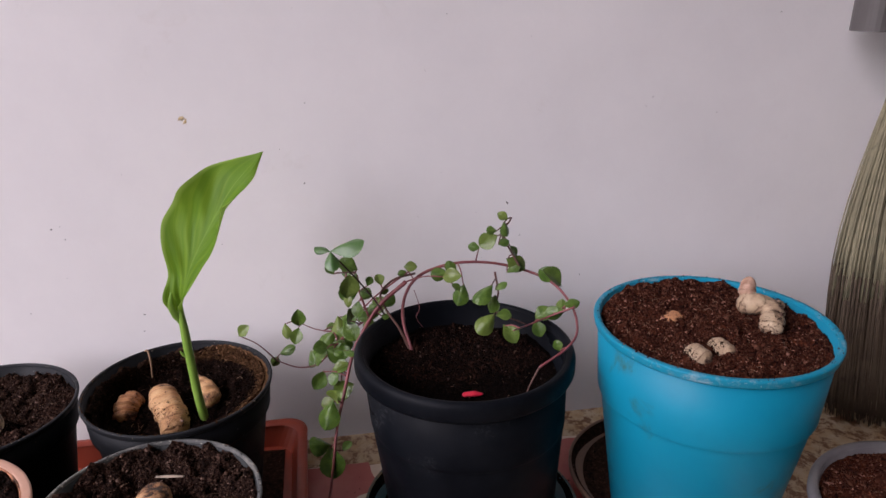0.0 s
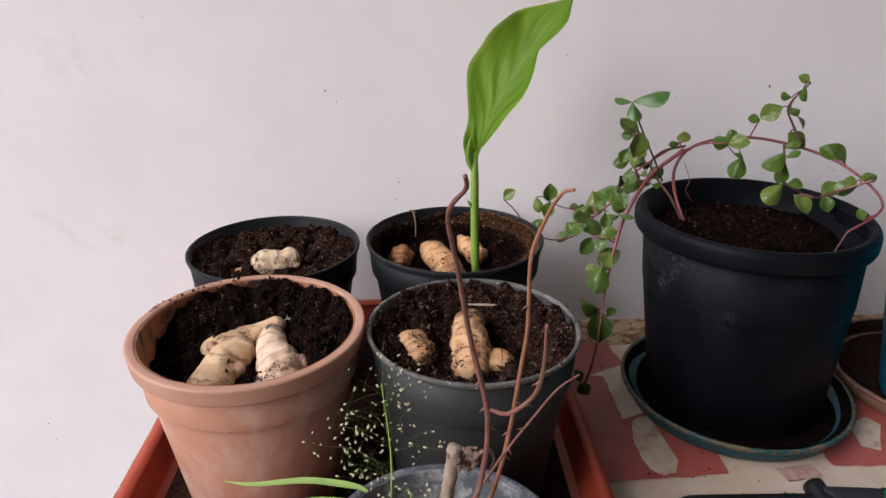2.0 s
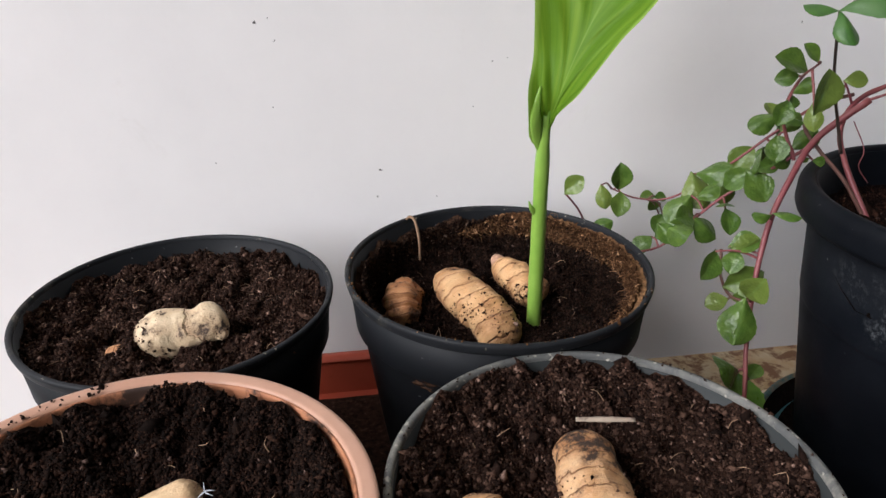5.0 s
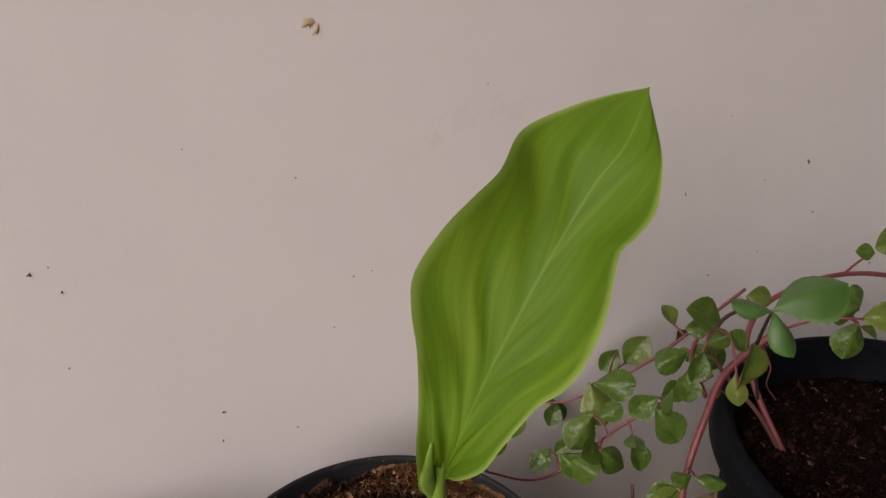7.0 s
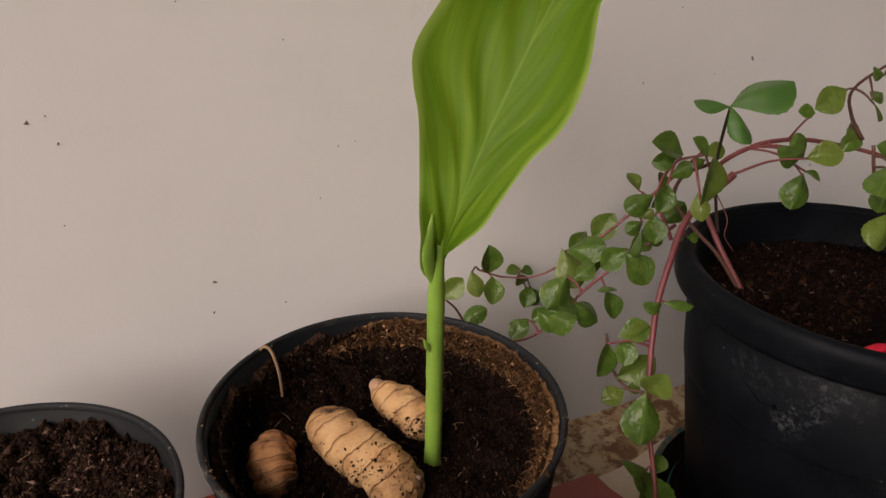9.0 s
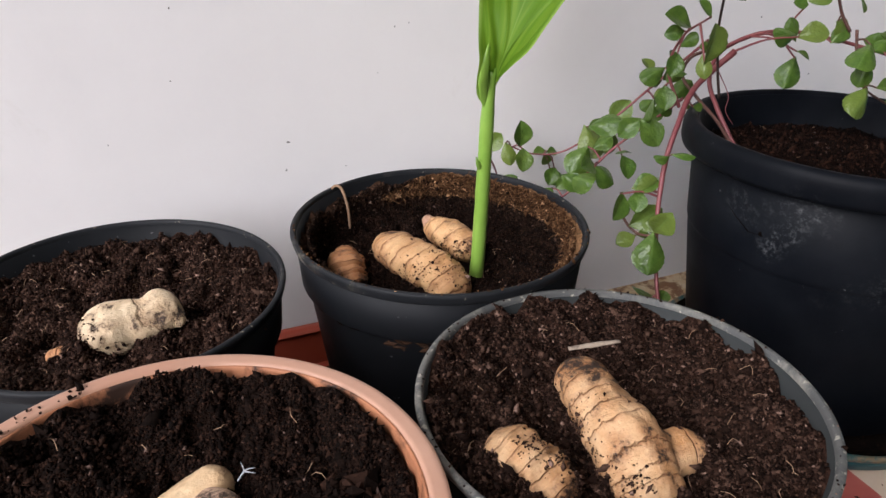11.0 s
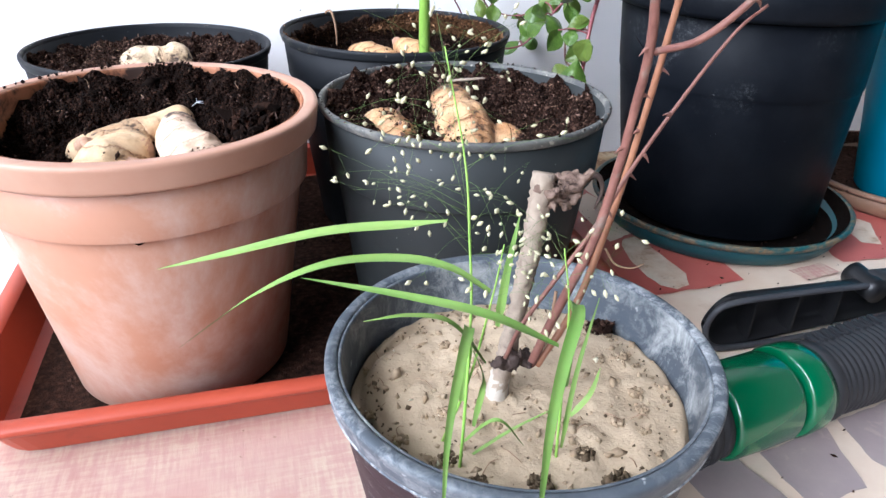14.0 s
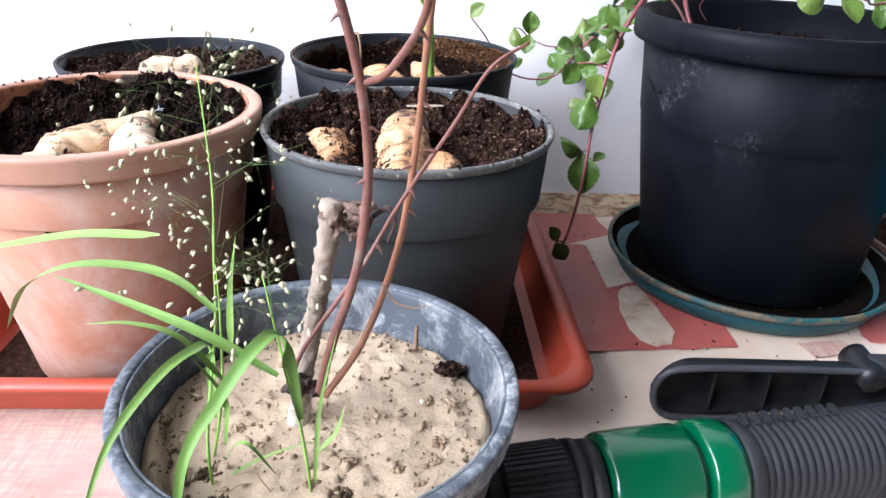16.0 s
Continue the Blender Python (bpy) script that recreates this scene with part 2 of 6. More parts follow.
def woven_print(name, pink, rose, cream):
    """Faded print on woven plastic: short strokes across two broad tones."""
    mat, n, l, b = shader(name, 0.42, 0.45)
    c = mix(n, l, ramp(n, l, noise_tex(n, l, coords(n, l, (1, 1.6, 1)), 9, 4, 0.6, 0.8), band(0.4, 0.58)), pink, rose)
    strokes = ramp(n, l, noise_tex(n, l, coords(n, l, (3, 1.4, 1)), 75, 6, 0.7), band(0.42, 0.72))
    weft = noise_tex(n, l, coords(n, l, (1, 9, 1)), 60, 3, 0.6)
    warp = noise_tex(n, l, coords(n, l, (9, 1, 1)), 60, 3, 0.6)
    threads = ramp(n, l, mix(n, l, 0.5, weft, warp), band(0.44, 0.58))
    area = ramp(n, l, noise_tex(n, l, coords(n, l), 8, 3), band(0.38, 0.58))
    c = mix(n, l, mix(n, l, 1.0, mix(n, l, 0.6, strokes, threads), area, "MULTIPLY"), c, cream)
    dirt = ramp(n, l, noise_tex(n, l, coords(n, l), 260, 3), band(0.7, 0.76))
    l.new(mix(n, l, dirt, c, (0.25, 0.15, 0.11)), b.inputs["Base Color"])
    weave = noise_tex(n, l, coords(n, l, (8, 1, 1)), 140, 2)
    bump(n, l, b, weave, 0.2, 0.0004)
    return mat


def rubbed_black():
    """Black plastic, rubbed chalky grey in a few places under the rim, faint blue sheen."""
    mat, n, l, b = shader("big_black_plastic", 0.46, 0.075)
    v = coords(n, l)
    tone = mix(n, l, noise_tex(n, l, v, 14, 5), (0.002, 0.0026, 0.004), (0.005, 0.006, 0.0085))
    streaks = ramp(n, l, noise_tex(n, l, v, 340, 12, 0.85, 0.1), band(0.5, 0.7))
    broad = ramp(n, l, noise_tex(n, l, v, 70, 4, 0.6), band(0.38, 0.6))
    streaks = mix(n, l, 1.0, streaks, broad, "MULTIPLY")
    haze = ramp(n, l, noise_tex(n, l, v, 38, 6, 0.7), band(0.4, 0.7))
    col = mix(n, l, mix(n, l, 1.0, haze, (0.08, 0.08, 0.08), "MULTIPLY"), tone, (0.05, 0.055, 0.064))
    for at, size, grey in (((-0.0645, -0.008, 0.106), 0.011, 0.1), ((-0.0583, -0.0317, 0.1145), 0.0125, 0.26), ((-0.059, -0.0265, 0.1), 0.005, 0.35), ((-0.0605, -0.0216, 0.0925), 0.004, 0.45), ((-0.032, -0.0545, 0.084), 0.007, 0.25), ((-0.0444, -0.0446, 0.0792), 0.008, 0.12), ((0.0036, -0.066, 0.11), 0.012, 0.12)):
        d = n.new("ShaderNodeVectorMath")
        d.operation = "DISTANCE"
        l.new(v, d.inputs[0])
        d.inputs[1].default_value = at
        near = ramp(n, l, d.outputs["Value"], [(0.25 * size, (1, 1, 1)), (1.25 * size, (0, 0, 0))])
        col = mix(n, l, mix(n, l, 1.0, near, streaks, "MULTIPLY"), col, (grey * 0.72, grey * 0.74, grey * 0.76))
    fleck = ramp(n, l, noise_tex(n, l, v, 330, 2), band(0.76, 0.79))
    l.new(mix(n, l, fleck, col, (0.09, 0.09, 0.09)), b.inputs["Base Color"])
    r = n.new("ShaderNodeMapRange")
    r.inputs["To Min"].default_value, r.inputs["To Max"].default_value = 0.34, 0.62
    l.new(noise_tex(n, l, v, 60, 5), r.inputs[0])
    l.new(r.outputs[0], b.inputs["Roughness"])
    bump(n, l, b, noise_tex(n, l, v, 260, 4), 0.1, 0.0004)
    return mat


M = {}
M["plaster"] = worn("wall_paint", (0.83, 0.803, 0.792), (0.775, 0.75, 0.742), (0.7, 0.66, 0.62), 0.72, 9, 0.62, 0.86, 420, 0.25, 0.2, 14)
M["concrete"] = worn("concrete", (0.27, 0.26, 0.25), (0.22, 0.21, 0.2), (0.15, 0.14, 0.13), 0.85, 8)
M["speck"] = worn("fly_speck", (0.16, 0.14, 0.13), (0.1, 0.09, 0.085), (0.06, 0.055, 0.05), 0.8)
M["ochre"] = worn("ochre_stain", (0.55, 0.41, 0.2), (0.62, 0.5, 0.32), (0.42, 0.3, 0.14), 0.8, 200)
M["stone"] = worn("mottled_stone", (0.52, 0.42, 0.28), (0.42, 0.28, 0.14), (0.17, 0.08, 0.035), 0.55, 70, 0.47, 0.56, 500, 0.4, 0.3, 75)
M["sheet"] = worn("sheet_cream", (0.6, 0.47, 0.36), (0.66, 0.56, 0.45), (0.42, 0.28, 0.18), 0.42, 35, 0.6, 0.85, 400, 0.45, 0.15, 40)
M["sheet_pink"] = woven_print("sheet_pink", (0.38, 0.175, 0.15), (0.45, 0.285, 0.24), (0.55, 0.45, 0.34))
M["sheet_red"] = worn("sheet_red", (0.37, 0.085, 0.07), (0.43, 0.125, 0.1), (0.27, 0.11, 0.075), 0.42, 40, 0.6, 0.8, 400, 0.45, 0.15, 45)
M["sheet_grey"] = worn("sheet_grey", (0.27, 0.22, 0.22), (0.33, 0.27, 0.26), (0.5, 0.4, 0.33), 0.42, 50, 0.6, 0.8, 400, 0.45, 0.15, 60)
M["sheet_white"] = worn("sheet_white", (0.62, 0.54, 0.44), (0.5, 0.38, 0.27), (0.26, 0.17, 0.1), 0.42, 90, 0.54, 0.7, 400, 0.45, 0.15, 90)
M["tray"] = worn("tray_plastic", (0.37, 0.062, 0.03), (0.315, 0.05, 0.024), (0.15, 0.04, 0.022), 0.4, 20, 0.6, 0.8, 300, 0.35, 0.08, 30, 0.05)
M["clay"] = worn("clay_plastic", (0.47, 0.25, 0.163), (0.42, 0.185, 0.105), (0.57, 0.43, 0.36), 0.5, 16, 0.42, 0.62, 500, 0.4, 0.12, 13)
M["clay_rim"] = worn("clay_rim_plastic", (0.47, 0.275, 0.19), (0.41, 0.215, 0.14), (0.27, 0.12, 0.075), 0.5, 30, 0.66, 0.8, 500, 0.4, 0.12, 60)
# Soil smears on the inner wall, its shade put into the darker orange-brown.
M["clay_inner"] = worn("soiled_shaded_clay_plastic", (0.4, 0.17, 0.085), (0.33, 0.13, 0.062), (0.035, 0.018, 0.012), 0.6, 40, 0.5, 0.62, 500, 0.3, 0.3, 55)
M["black"] = scuffed("black_plastic", (0.005, 0.0055, 0.0065), (0.008, 0.009, 0.011), (0.12, 0.12, 0.12), 0.5, 0.68, 0.85, spec=0.16)
M["black_rim"] = scuffed("black_rim_plastic", (0.01, 0.011, 0.013), (0.018, 0.019, 0.021), (0.2, 0.18, 0.14), 0.5, 0.5, 0.72, 90, spec=0.16, flecks=(0.68, 0.74))
M["big_black"] = rubbed_black()
M["grey"] = scuffed("grey_plastic", (0.019, 0.0215, 0.0215), (0.028, 0.031, 0.031), (0.14, 0.14, 0.13), 0.5, 0.7, 0.85, spec=0.25)
M["grey_rim"] = scuffed("grey_rim_plastic", (0.06, 0.062, 0.062), (0.1, 0.1, 0.095), (0.33, 0.31, 0.26), 0.55, 0.45, 0.7, 90, (1, 1, 1), 0.3, 0.3, (0.35, 0.55), (0.62, 0.7))
M["slate"] = scuffed("slate_plastic", (0.05, 0.059, 0.07), (0.085, 0.098, 0.114), (0.45, 0.46, 0.46), 0.5, 0.46, 0.68, 240, (0.8, 0.8, 1.2), 0.3, 0.2, (0.3, 0.6), (0.7, 0.8))
M["slate_lime"] = scuffed("limed_slate_plastic", (0.055, 0.064, 0.076), (0.085, 0.098, 0.114), (0.42, 0.43, 0.42), 0.5, 0.46, 0.66, 110, (0.8, 0.8, 0.7), 0.3, 0.2, (0.38, 0.56), (0.7, 0.8))
M["chalk"] = worn("lime_edge", (0.42, 0.43, 0.43), (0.3, 0.31, 0.32), (0.1, 0.11, 0.125), 0.7, 90, 0.45, 0.55, 400, 0.2, 0.3, 120)
M["sand_dark"] = island_soil("sandy_debris", (0.07, 0.05, 0.03), (0.16, 0.115, 0.07), (0.26, 0.19, 0.12), 0.02)
M["slate_body"] = scuffed("slate_body_plastic", (0.028, 0.018, 0.02), (0.042, 0.028, 0.03), (0.26, 0.25, 0.24), 0.5, 0.575, 0.68, 230, (1, 1, 2.2), 0.16, 0.15, (0.36, 0.58), (0.7, 0.74))
M["blue"] = worn("blue_plastic", (0.002, 0.19, 0.3), (0.003, 0.225, 0.35), (0.03, 0.1, 0.085), 0.42, 15, 0.6, 0.72, 300, 0.18, 0.08, 24)
M["blue_rim"] = scuffed("blue_rim_plastic", (0.003, 0.2, 0.31), (0.006, 0.24, 0.36), (0.45, 0.5, 0.5), 0.45, 0.52, 0.7, 120, spec=0.2, flecks=(0.68, 0.74))
M["teal"] = worn("teal_plastic", (0.004, 0.05, 0.062), (0.006, 0.07, 0.082), (0.08, 0.055, 0.03), 0.45, 40, 0.6, 0.74, 300, 0.5, 0.1, 60)
M["teal_rim"] = worn("worn_teal_plastic", (0.005, 0.048, 0.054), (0.01, 0.075, 0.08), (0.15, 0.1, 0.052), 0.5, 40, 0.43, 0.6, 300, 0.4, 0.15, 160)
M["tan"] = worn("tan_plastic", (0.17, 0.095, 0.06), (0.21, 0.12, 0.075), (0.06, 0.032, 0.02), 0.55, 30, 0.6, 0.66, 400, 0.4, 0.1, 90)
M["clear"] = worn("clouded_plastic", (0.12, 0.112, 0.115), (0.17, 0.158, 0.155), (0.07, 0.055, 0.05), 0.35, 40)
M["soil"] = ground_soil("potting_soil", (0.0038, 0.0023, 0.0017), (0.013, 0.0066, 0.0045), (0.046, 0.023, 0.015))
M["crumb"] = island_soil("soil_crumb", (0.0038, 0.0023, 0.0017), (0.015, 0.0075, 0.005), (0.064, 0.031, 0.02), 0.01)
M["soil_p"] = ground_soil("damp_soil", (0.0022, 0.0014, 0.0011), (0.0058, 0.0033, 0.0023), (0.025, 0.0125, 0.0085))
M["crumb_p"] = island_soil("damp_soil_crumb", (0.002, 0.0013, 0.001), (0.0058, 0.003, 0.0022), (0.027, 0.013, 0.0085), 0.008)
M["crumb_d"] = island_soil("drier_soil_crumb", (0.004, 0.002, 0.0015), (0.014, 0.006, 0.004), (0.06, 0.026, 0.016), 0.01)
M["soil_b"] = ground_soil("brown_soil", (0.008, 0.0044, 0.0032), (0.036, 0.0178, 0.012), (0.1, 0.053, 0.035))
M["crumb_b"] = island_soil("brown_soil_crumb", (0.007, 0.0038, 0.0028), (0.04, 0.02, 0.0135), (0.16, 0.09, 0.062), 0.02)
M["soil_r"] = ground_soil("red_soil", (0.016, 0.0048, 0.0028), (0.075, 0.021, 0.01), (0.15, 0.052, 0.027))
M["crumb_r"] = island_soil("red_soil_crumb", (0.013, 0.004, 0.0026), (0.085, 0.025, 0.0125), (0.21, 0.088, 0.052), 0.03)
M["crust"] = island_soil("dry_crust", (0.022, 0.01, 0.005), (0.115, 0.055, 0.023), (0.33, 0.18, 0.085), 0.03)
M["crust_brown"] = island_soil("brown_crust", (0.005, 0.003, 0.0022), (0.02, 0.0105, 0.007), (0.085, 0.045, 0.027), 0.015)
M["sand"] = worn("sandy_soil", (0.42, 0.325, 0.215), (0.5, 0.395, 0.27), (0.24, 0.17, 0.105), 0.9, 60, 0.58, 0.78, 900, 0.2, 0.9, 38)
M["sand_crumb"] = island_soil("sandy_clod", (0.3, 0.22, 0.14), (0.48, 0.37, 0.24), (0.58, 0.46, 0.32), 0.03)
M["ginger"] = rhizome_skin("ginger_skin", (0.7, 0.515, 0.31), (0.62, 0.415, 0.225), (0.27, 0.14, 0.07), (0.045, 0.028, 0.019), 0.6, 60, 0.95, 0.3)
M["ginger_fat"] = rhizome_skin("fat_ginger_skin", (0.72, 0.56, 0.41), (0.66, 0.48, 0.33), (0.36, 0.19, 0.12), (0.045, 0.028, 0.019), 0.575, 60, 0.9, 0.3)
M["ginger_dull"] = rhizome_skin("dull_ginger_skin", (0.5, 0.375, 0.245), (0.4, 0.275, 0.165), (0.16, 0.08, 0.045), (0.04, 0.018, 0.011), 0.57, 90, 0.8, 0.7)
M["turmeric"] = rhizome_skin("turmeric_skin", (0.63, 0.41, 0.225), (0.53, 0.27, 0.105), (0.25, 0.095, 0.038), (0.035, 0.019, 0.012), 0.555, 75, 0.8, 0.8)
M["turmeric_tan"] = rhizome_skin("tan_turmeric_skin", (0.6, 0.37, 0.18), (0.53, 0.28, 0.115), (0.24, 0.09, 0.038), (0.05, 0.024, 0.014), 0.58, 55, 0.9, 0.6)
M["turmeric_pale"] = rhizome_skin("peeled_turmeric_skin", (0.68, 0.54, 0.36), (0.58, 0.42, 0.25), (0.34, 0.2, 0.11), (0.05, 0.03, 0.02), 0.56, 150, 0.5, 0.7)
M["turmeric_red"] = rhizome_skin("ruddy_turmeric_skin", (0.52, 0.26, 0.115), (0.43, 0.185, 0.072), (0.15, 0.048, 0.02), (0.025, 0.013, 0.009), 0.54, 55, 0.85, 0.8)
M["blade"] = blade_mat()
M["green_stem"] = worn("green_stem", (0.24, 0.4, 0.065), (0.19, 0.34, 0.045), (0.33, 0.44, 0.12), 0.4, 60, 0.6, 0.8, 300, 0.5, 0.15, 50)
M["vine_leaf"] = vine_leaf_mat()
M["vine_stem"] = worn("vine_stem", (0.17, 0.038, 0.045), (0.25, 0.075, 0.075), (0.12, 0.06, 0.045), 0.45, 60, 0.6, 0.75, 300, 0.45, 0.2, 90)
M["vine_dark"] = worn("dark_vine_stem", (0.09, 0.04, 0.03), (0.14, 0.065, 0.05), (0.05, 0.025, 0.02), 0.55, 60)
M["clover"] = leaf_mat("clover_leaf", (0.03, 0.095, 0.014), (0.06, 0.15, 0.02), (0.05, 0.12, 0.02), 0.45, 0.15, 3)
M["grass"] = leaf_mat("grass_blade", (0.12, 0.23, 0.045), (0.18, 0.3, 0.065), (0.27, 0.36, 0.1), 0.55, 0.3, 60, 0.25)
M["grass_stem"] = worn("grass_stem", (0.22, 0.42, 0.06), (0.32, 0.48, 0.09), (0.4, 0.42, 0.12), 0.5, 60)
M["grass_hair"] = worn("grass_hair", (0.1, 0.17, 0.04), (0.15, 0.22, 0.06), (0.16, 0.17, 0.07), 0.6, 60)
M["seed"] = worn("grass_seed", (0.44, 0.41, 0.24), (0.52, 0.48, 0.32), (0.36, 0.27, 0.14), 0.6, 300)
M["rose"] = worn("rose_bark", (0.15, 0.06, 0.046), (0.235, 0.108, 0.08), (0.2, 0.15, 0.12), 0.55, 150, 0.56, 0.7, 700, 0.35, 0.5, 130)
M["rose_orange"] = worn("orange_rose_bark", (0.25, 0.105, 0.055), (0.32, 0.15, 0.08), (0.14, 0.065, 0.045), 0.5, 120, 0.62, 0.72, 500, 0.4, 0.3, 110)
M["knot"] = worn("gnarled_bark", (0.21, 0.145, 0.11), (0.13, 0.085, 0.065), (0.04, 0.025, 0.02), 0.85, 240, 0.5, 0.62, 900, 0.2, 0.9, 260)
M["dead_wood"] = worn("dead_wood", (0.36, 0.29, 0.22), (0.26, 0.2, 0.15), (0.1, 0.075, 0.06), 0.8, 160, 0.55, 0.68, 700, 0.3, 0.7, 140)
M["pale_wood"] = worn("bleached_wood", (0.5, 0.45, 0.38), (0.42, 0.36, 0.29), (0.2, 0.15, 0.12), 0.8, 160, 0.6, 0.72, 700, 0.3, 0.5, 140)
M["burnt"] = worn("dark_node_wood", (0.035, 0.022, 0.018), (0.07, 0.045, 0.035), (0.02, 0.014, 0.012), 0.8, 160)
M["gun_green"] = worn("green_plastic", (0.004, 0.09, 0.033), (0.005, 0.104, 0.04), (0.02, 0.085, 0.04), 0.22, 20, 0.7, 0.9, 200, 0.6, 0.03, 20, 0.06)
M["gun_green"].node_tree.nodes["Principled BSDF"].inputs["Coat Weight"].default_value = 0.4
M["gun_black"] = worn("gun_black_plastic", (0.016, 0.016, 0.018), (0.026, 0.026, 0.028), (0.1, 0.095, 0.09), 0.55, 30, 0.58, 0.85, 300, 0.3, 0.08, 60)
M["gun_dark"] = worn("dark_lever_plastic", (0.007, 0.007, 0.008), (0.011, 0.011, 0.012), (0.05, 0.045, 0.04), 0.4, 30, 0.66, 0.85, 300, 0.35, 0.08, 60)
M["gun_edge"] = worn("worn_lever_plastic", (0.035, 0.035, 0.039), (0.055, 0.055, 0.06), (0.12, 0.115, 0.11), 0.5, 40, 0.6, 0.8, 300, 0.35, 0.1, 80)
M["steel"] = worn("steel", (0.6, 0.6, 0.62), (0.5, 0.5, 0.52), (0.4, 0.38, 0.35), 0.3)
M["straw"] = worn("broom_straw", (0.25, 0.225, 0.14), (0.18, 0.16, 0.1), (0.085, 0.07, 0.045), 0.7, 80, 0.6, 0.72, 400, 0.3, 0.3, 60)
# Darker brown for the lower bristle ends.
M["straw_dark"] = worn("dark_straw", (0.085, 0.062, 0.04), (0.06, 0.042, 0.028), (0.03, 0.02, 0.014), 0.75, 80, 0.55, 0.7, 400, 0.2, 0.3, 60)
M["cap_grey"] = worn("grey_broom_cap", (0.085, 0.078, 0.075), (0.11, 0.1, 0.095), (0.07, 0.055, 0.045), 0.5, 30)
M["petal"] = worn("red_petal", (0.7, 0.02, 0.05), (0.6, 0.015, 0.05), (0.4, 0.01, 0.03), 0.5, 200)
M["dry_fibre"] = worn("dry_fibre", (0.2, 0.115, 0.065), (0.28, 0.18, 0.11), (0.16, 0.09, 0.05), 0.8, 200)
M["feather"] = worn("white_fluff", (0.4, 0.41, 0.44), (0.35, 0.36, 0.39), (0.3, 0.31, 0.34), 0.8)


# ---- mesh helpers (plan units in, metres out) ----
def thing(name, at, label, category, group=""):
    e = new(name)
    e.empty_display_size = 0.02
    e.location = Vector(at) * U
    return tagged(e, label, category, group)


def root_at(ob):
    p = Vector((0, 0, 0))
    while ob is not None:
        p += ob.location
        ob = ob.parent
    return p


def build(name, verts, faces, mat, smooth=True):
    me = bpy.data.meshes.new(name)
    me.from_pydata([tuple(v) for v in verts], [], [tuple(int(i) for i in f) for f in faces])
    me.update()
    if smooth:
        me.polygons.foreach_set("use_smooth", [True] * len(me.polygons))
    me.materials.append(mat)
    return me


def part(name, geo, mat, parent, label="", smooth=True, kind=""):
    """One mesh under a thing, given in the plan's own coordinates."""
    v = np.asarray(geo[0], float) * U
    ob = new(name, build(name, v - np.array(root_at(parent)), geo[1], mat, smooth))
    ob.parent = parent
    return tagged(ob, label, kind=kind)


def solo(name, geo, mat, label, category, kind="", smooth=True, group=""):
    """A thing of one mesh."""
    v = np.asarray(geo[0], float) * U
    c = np.array([v[:, 0].mean(), v[:, 1].mean(), v[:, 2].min()])
    ob = new(name, build(name, v - c, geo[1], mat, smooth))
    ob.location = c
    return tagged(ob, label, category, group, kind)


def join(*geos):
    vs, fs, k = [], [], 0
    for v, f in geos:
        vs.append(np.asarray(v, float))
        fs += [tuple(i + k for i in q) for q in f]
        k += len(v)
    return np.concatenate(vs), fs


def lathe(profile, cx, cy, seg=96, wob=0.0, seed=0):
    """Turned form from (radius, height) pairs; a closed profile gives a shell."""
    rs = np.random.RandomState(seed)
    ph = rs.rand(3) * 6.28
    a = np.arange(seg) * 2 * np.pi / seg
    w = 1 + wob * (np.sin(2 * a + ph[0]) + 0.5 * np.sin(3 * a + ph[1]) + 0.25 * np.sin(7 * a + ph[2]))
    v = np.concatenate([np.stack([cx + r * w * np.cos(a), cy + r * w * np.sin(a), np.full(seg, z)], 1) for r, z in profile])
    f = []
    for i in range(len(profile) - 1):
        for j in range(seg):
            k = (j + 1) % seg
            f.append((i * seg + j, i * seg + k, (i + 1) * seg + k, (i + 1) * seg + j))
    return v, f


def spline(pts, n):
    """Smooth curve through the points, n samples evenly spaced."""
    p = np.asarray(pts, float)
    if len(p) == 2:
        return p[0] + (p[1] - p[0]) * np.linspace(0, 1, n)[:, None]
    q = np.vstack([2 * p[0] - p[1], p, 2 * p[-1] - p[-2]])
    out = []
    for i in range(len(p) - 1):
        a, b, c, d = q[i:i + 4]
        for u in np.linspace(0, 1, 24, endpoint=False):
            out.append(0.5 * (2 * b + (c - a) * u + (2 * a - 5 * b + 4 * c - d) * u * u + (3 * b - a - 3 * c + d) * u ** 3))
    out.append(p[-1])
    out = np.array(out)
    s = np.concatenate([[0], np.cumsum(np.linalg.norm(np.diff(out, axis=0), axis=1))])
    t = np.linspace(0, s[-1], n)
    return np.stack([np.interp(t, s, out[:, k]) for k in range(out.shape[1])], 1)


def frames_along(c):
    t = np.gradient(c, axis=0)
    t /= np.linalg.norm(t, axis=1)[:, None] + 1e-12
    u = np.cross(t[0], (0.0, 0.0, 1.0) if abs(t[0][2]) < 0.9 else (0.0, 1.0, 0.0))
    us = []
    for k in t:
        u = u - k * (u @ k)
        u /= np.linalg.norm(u) + 1e-12
        us.append(u)
    us = np.array(us)
    return t, us, np.cross(t, us)


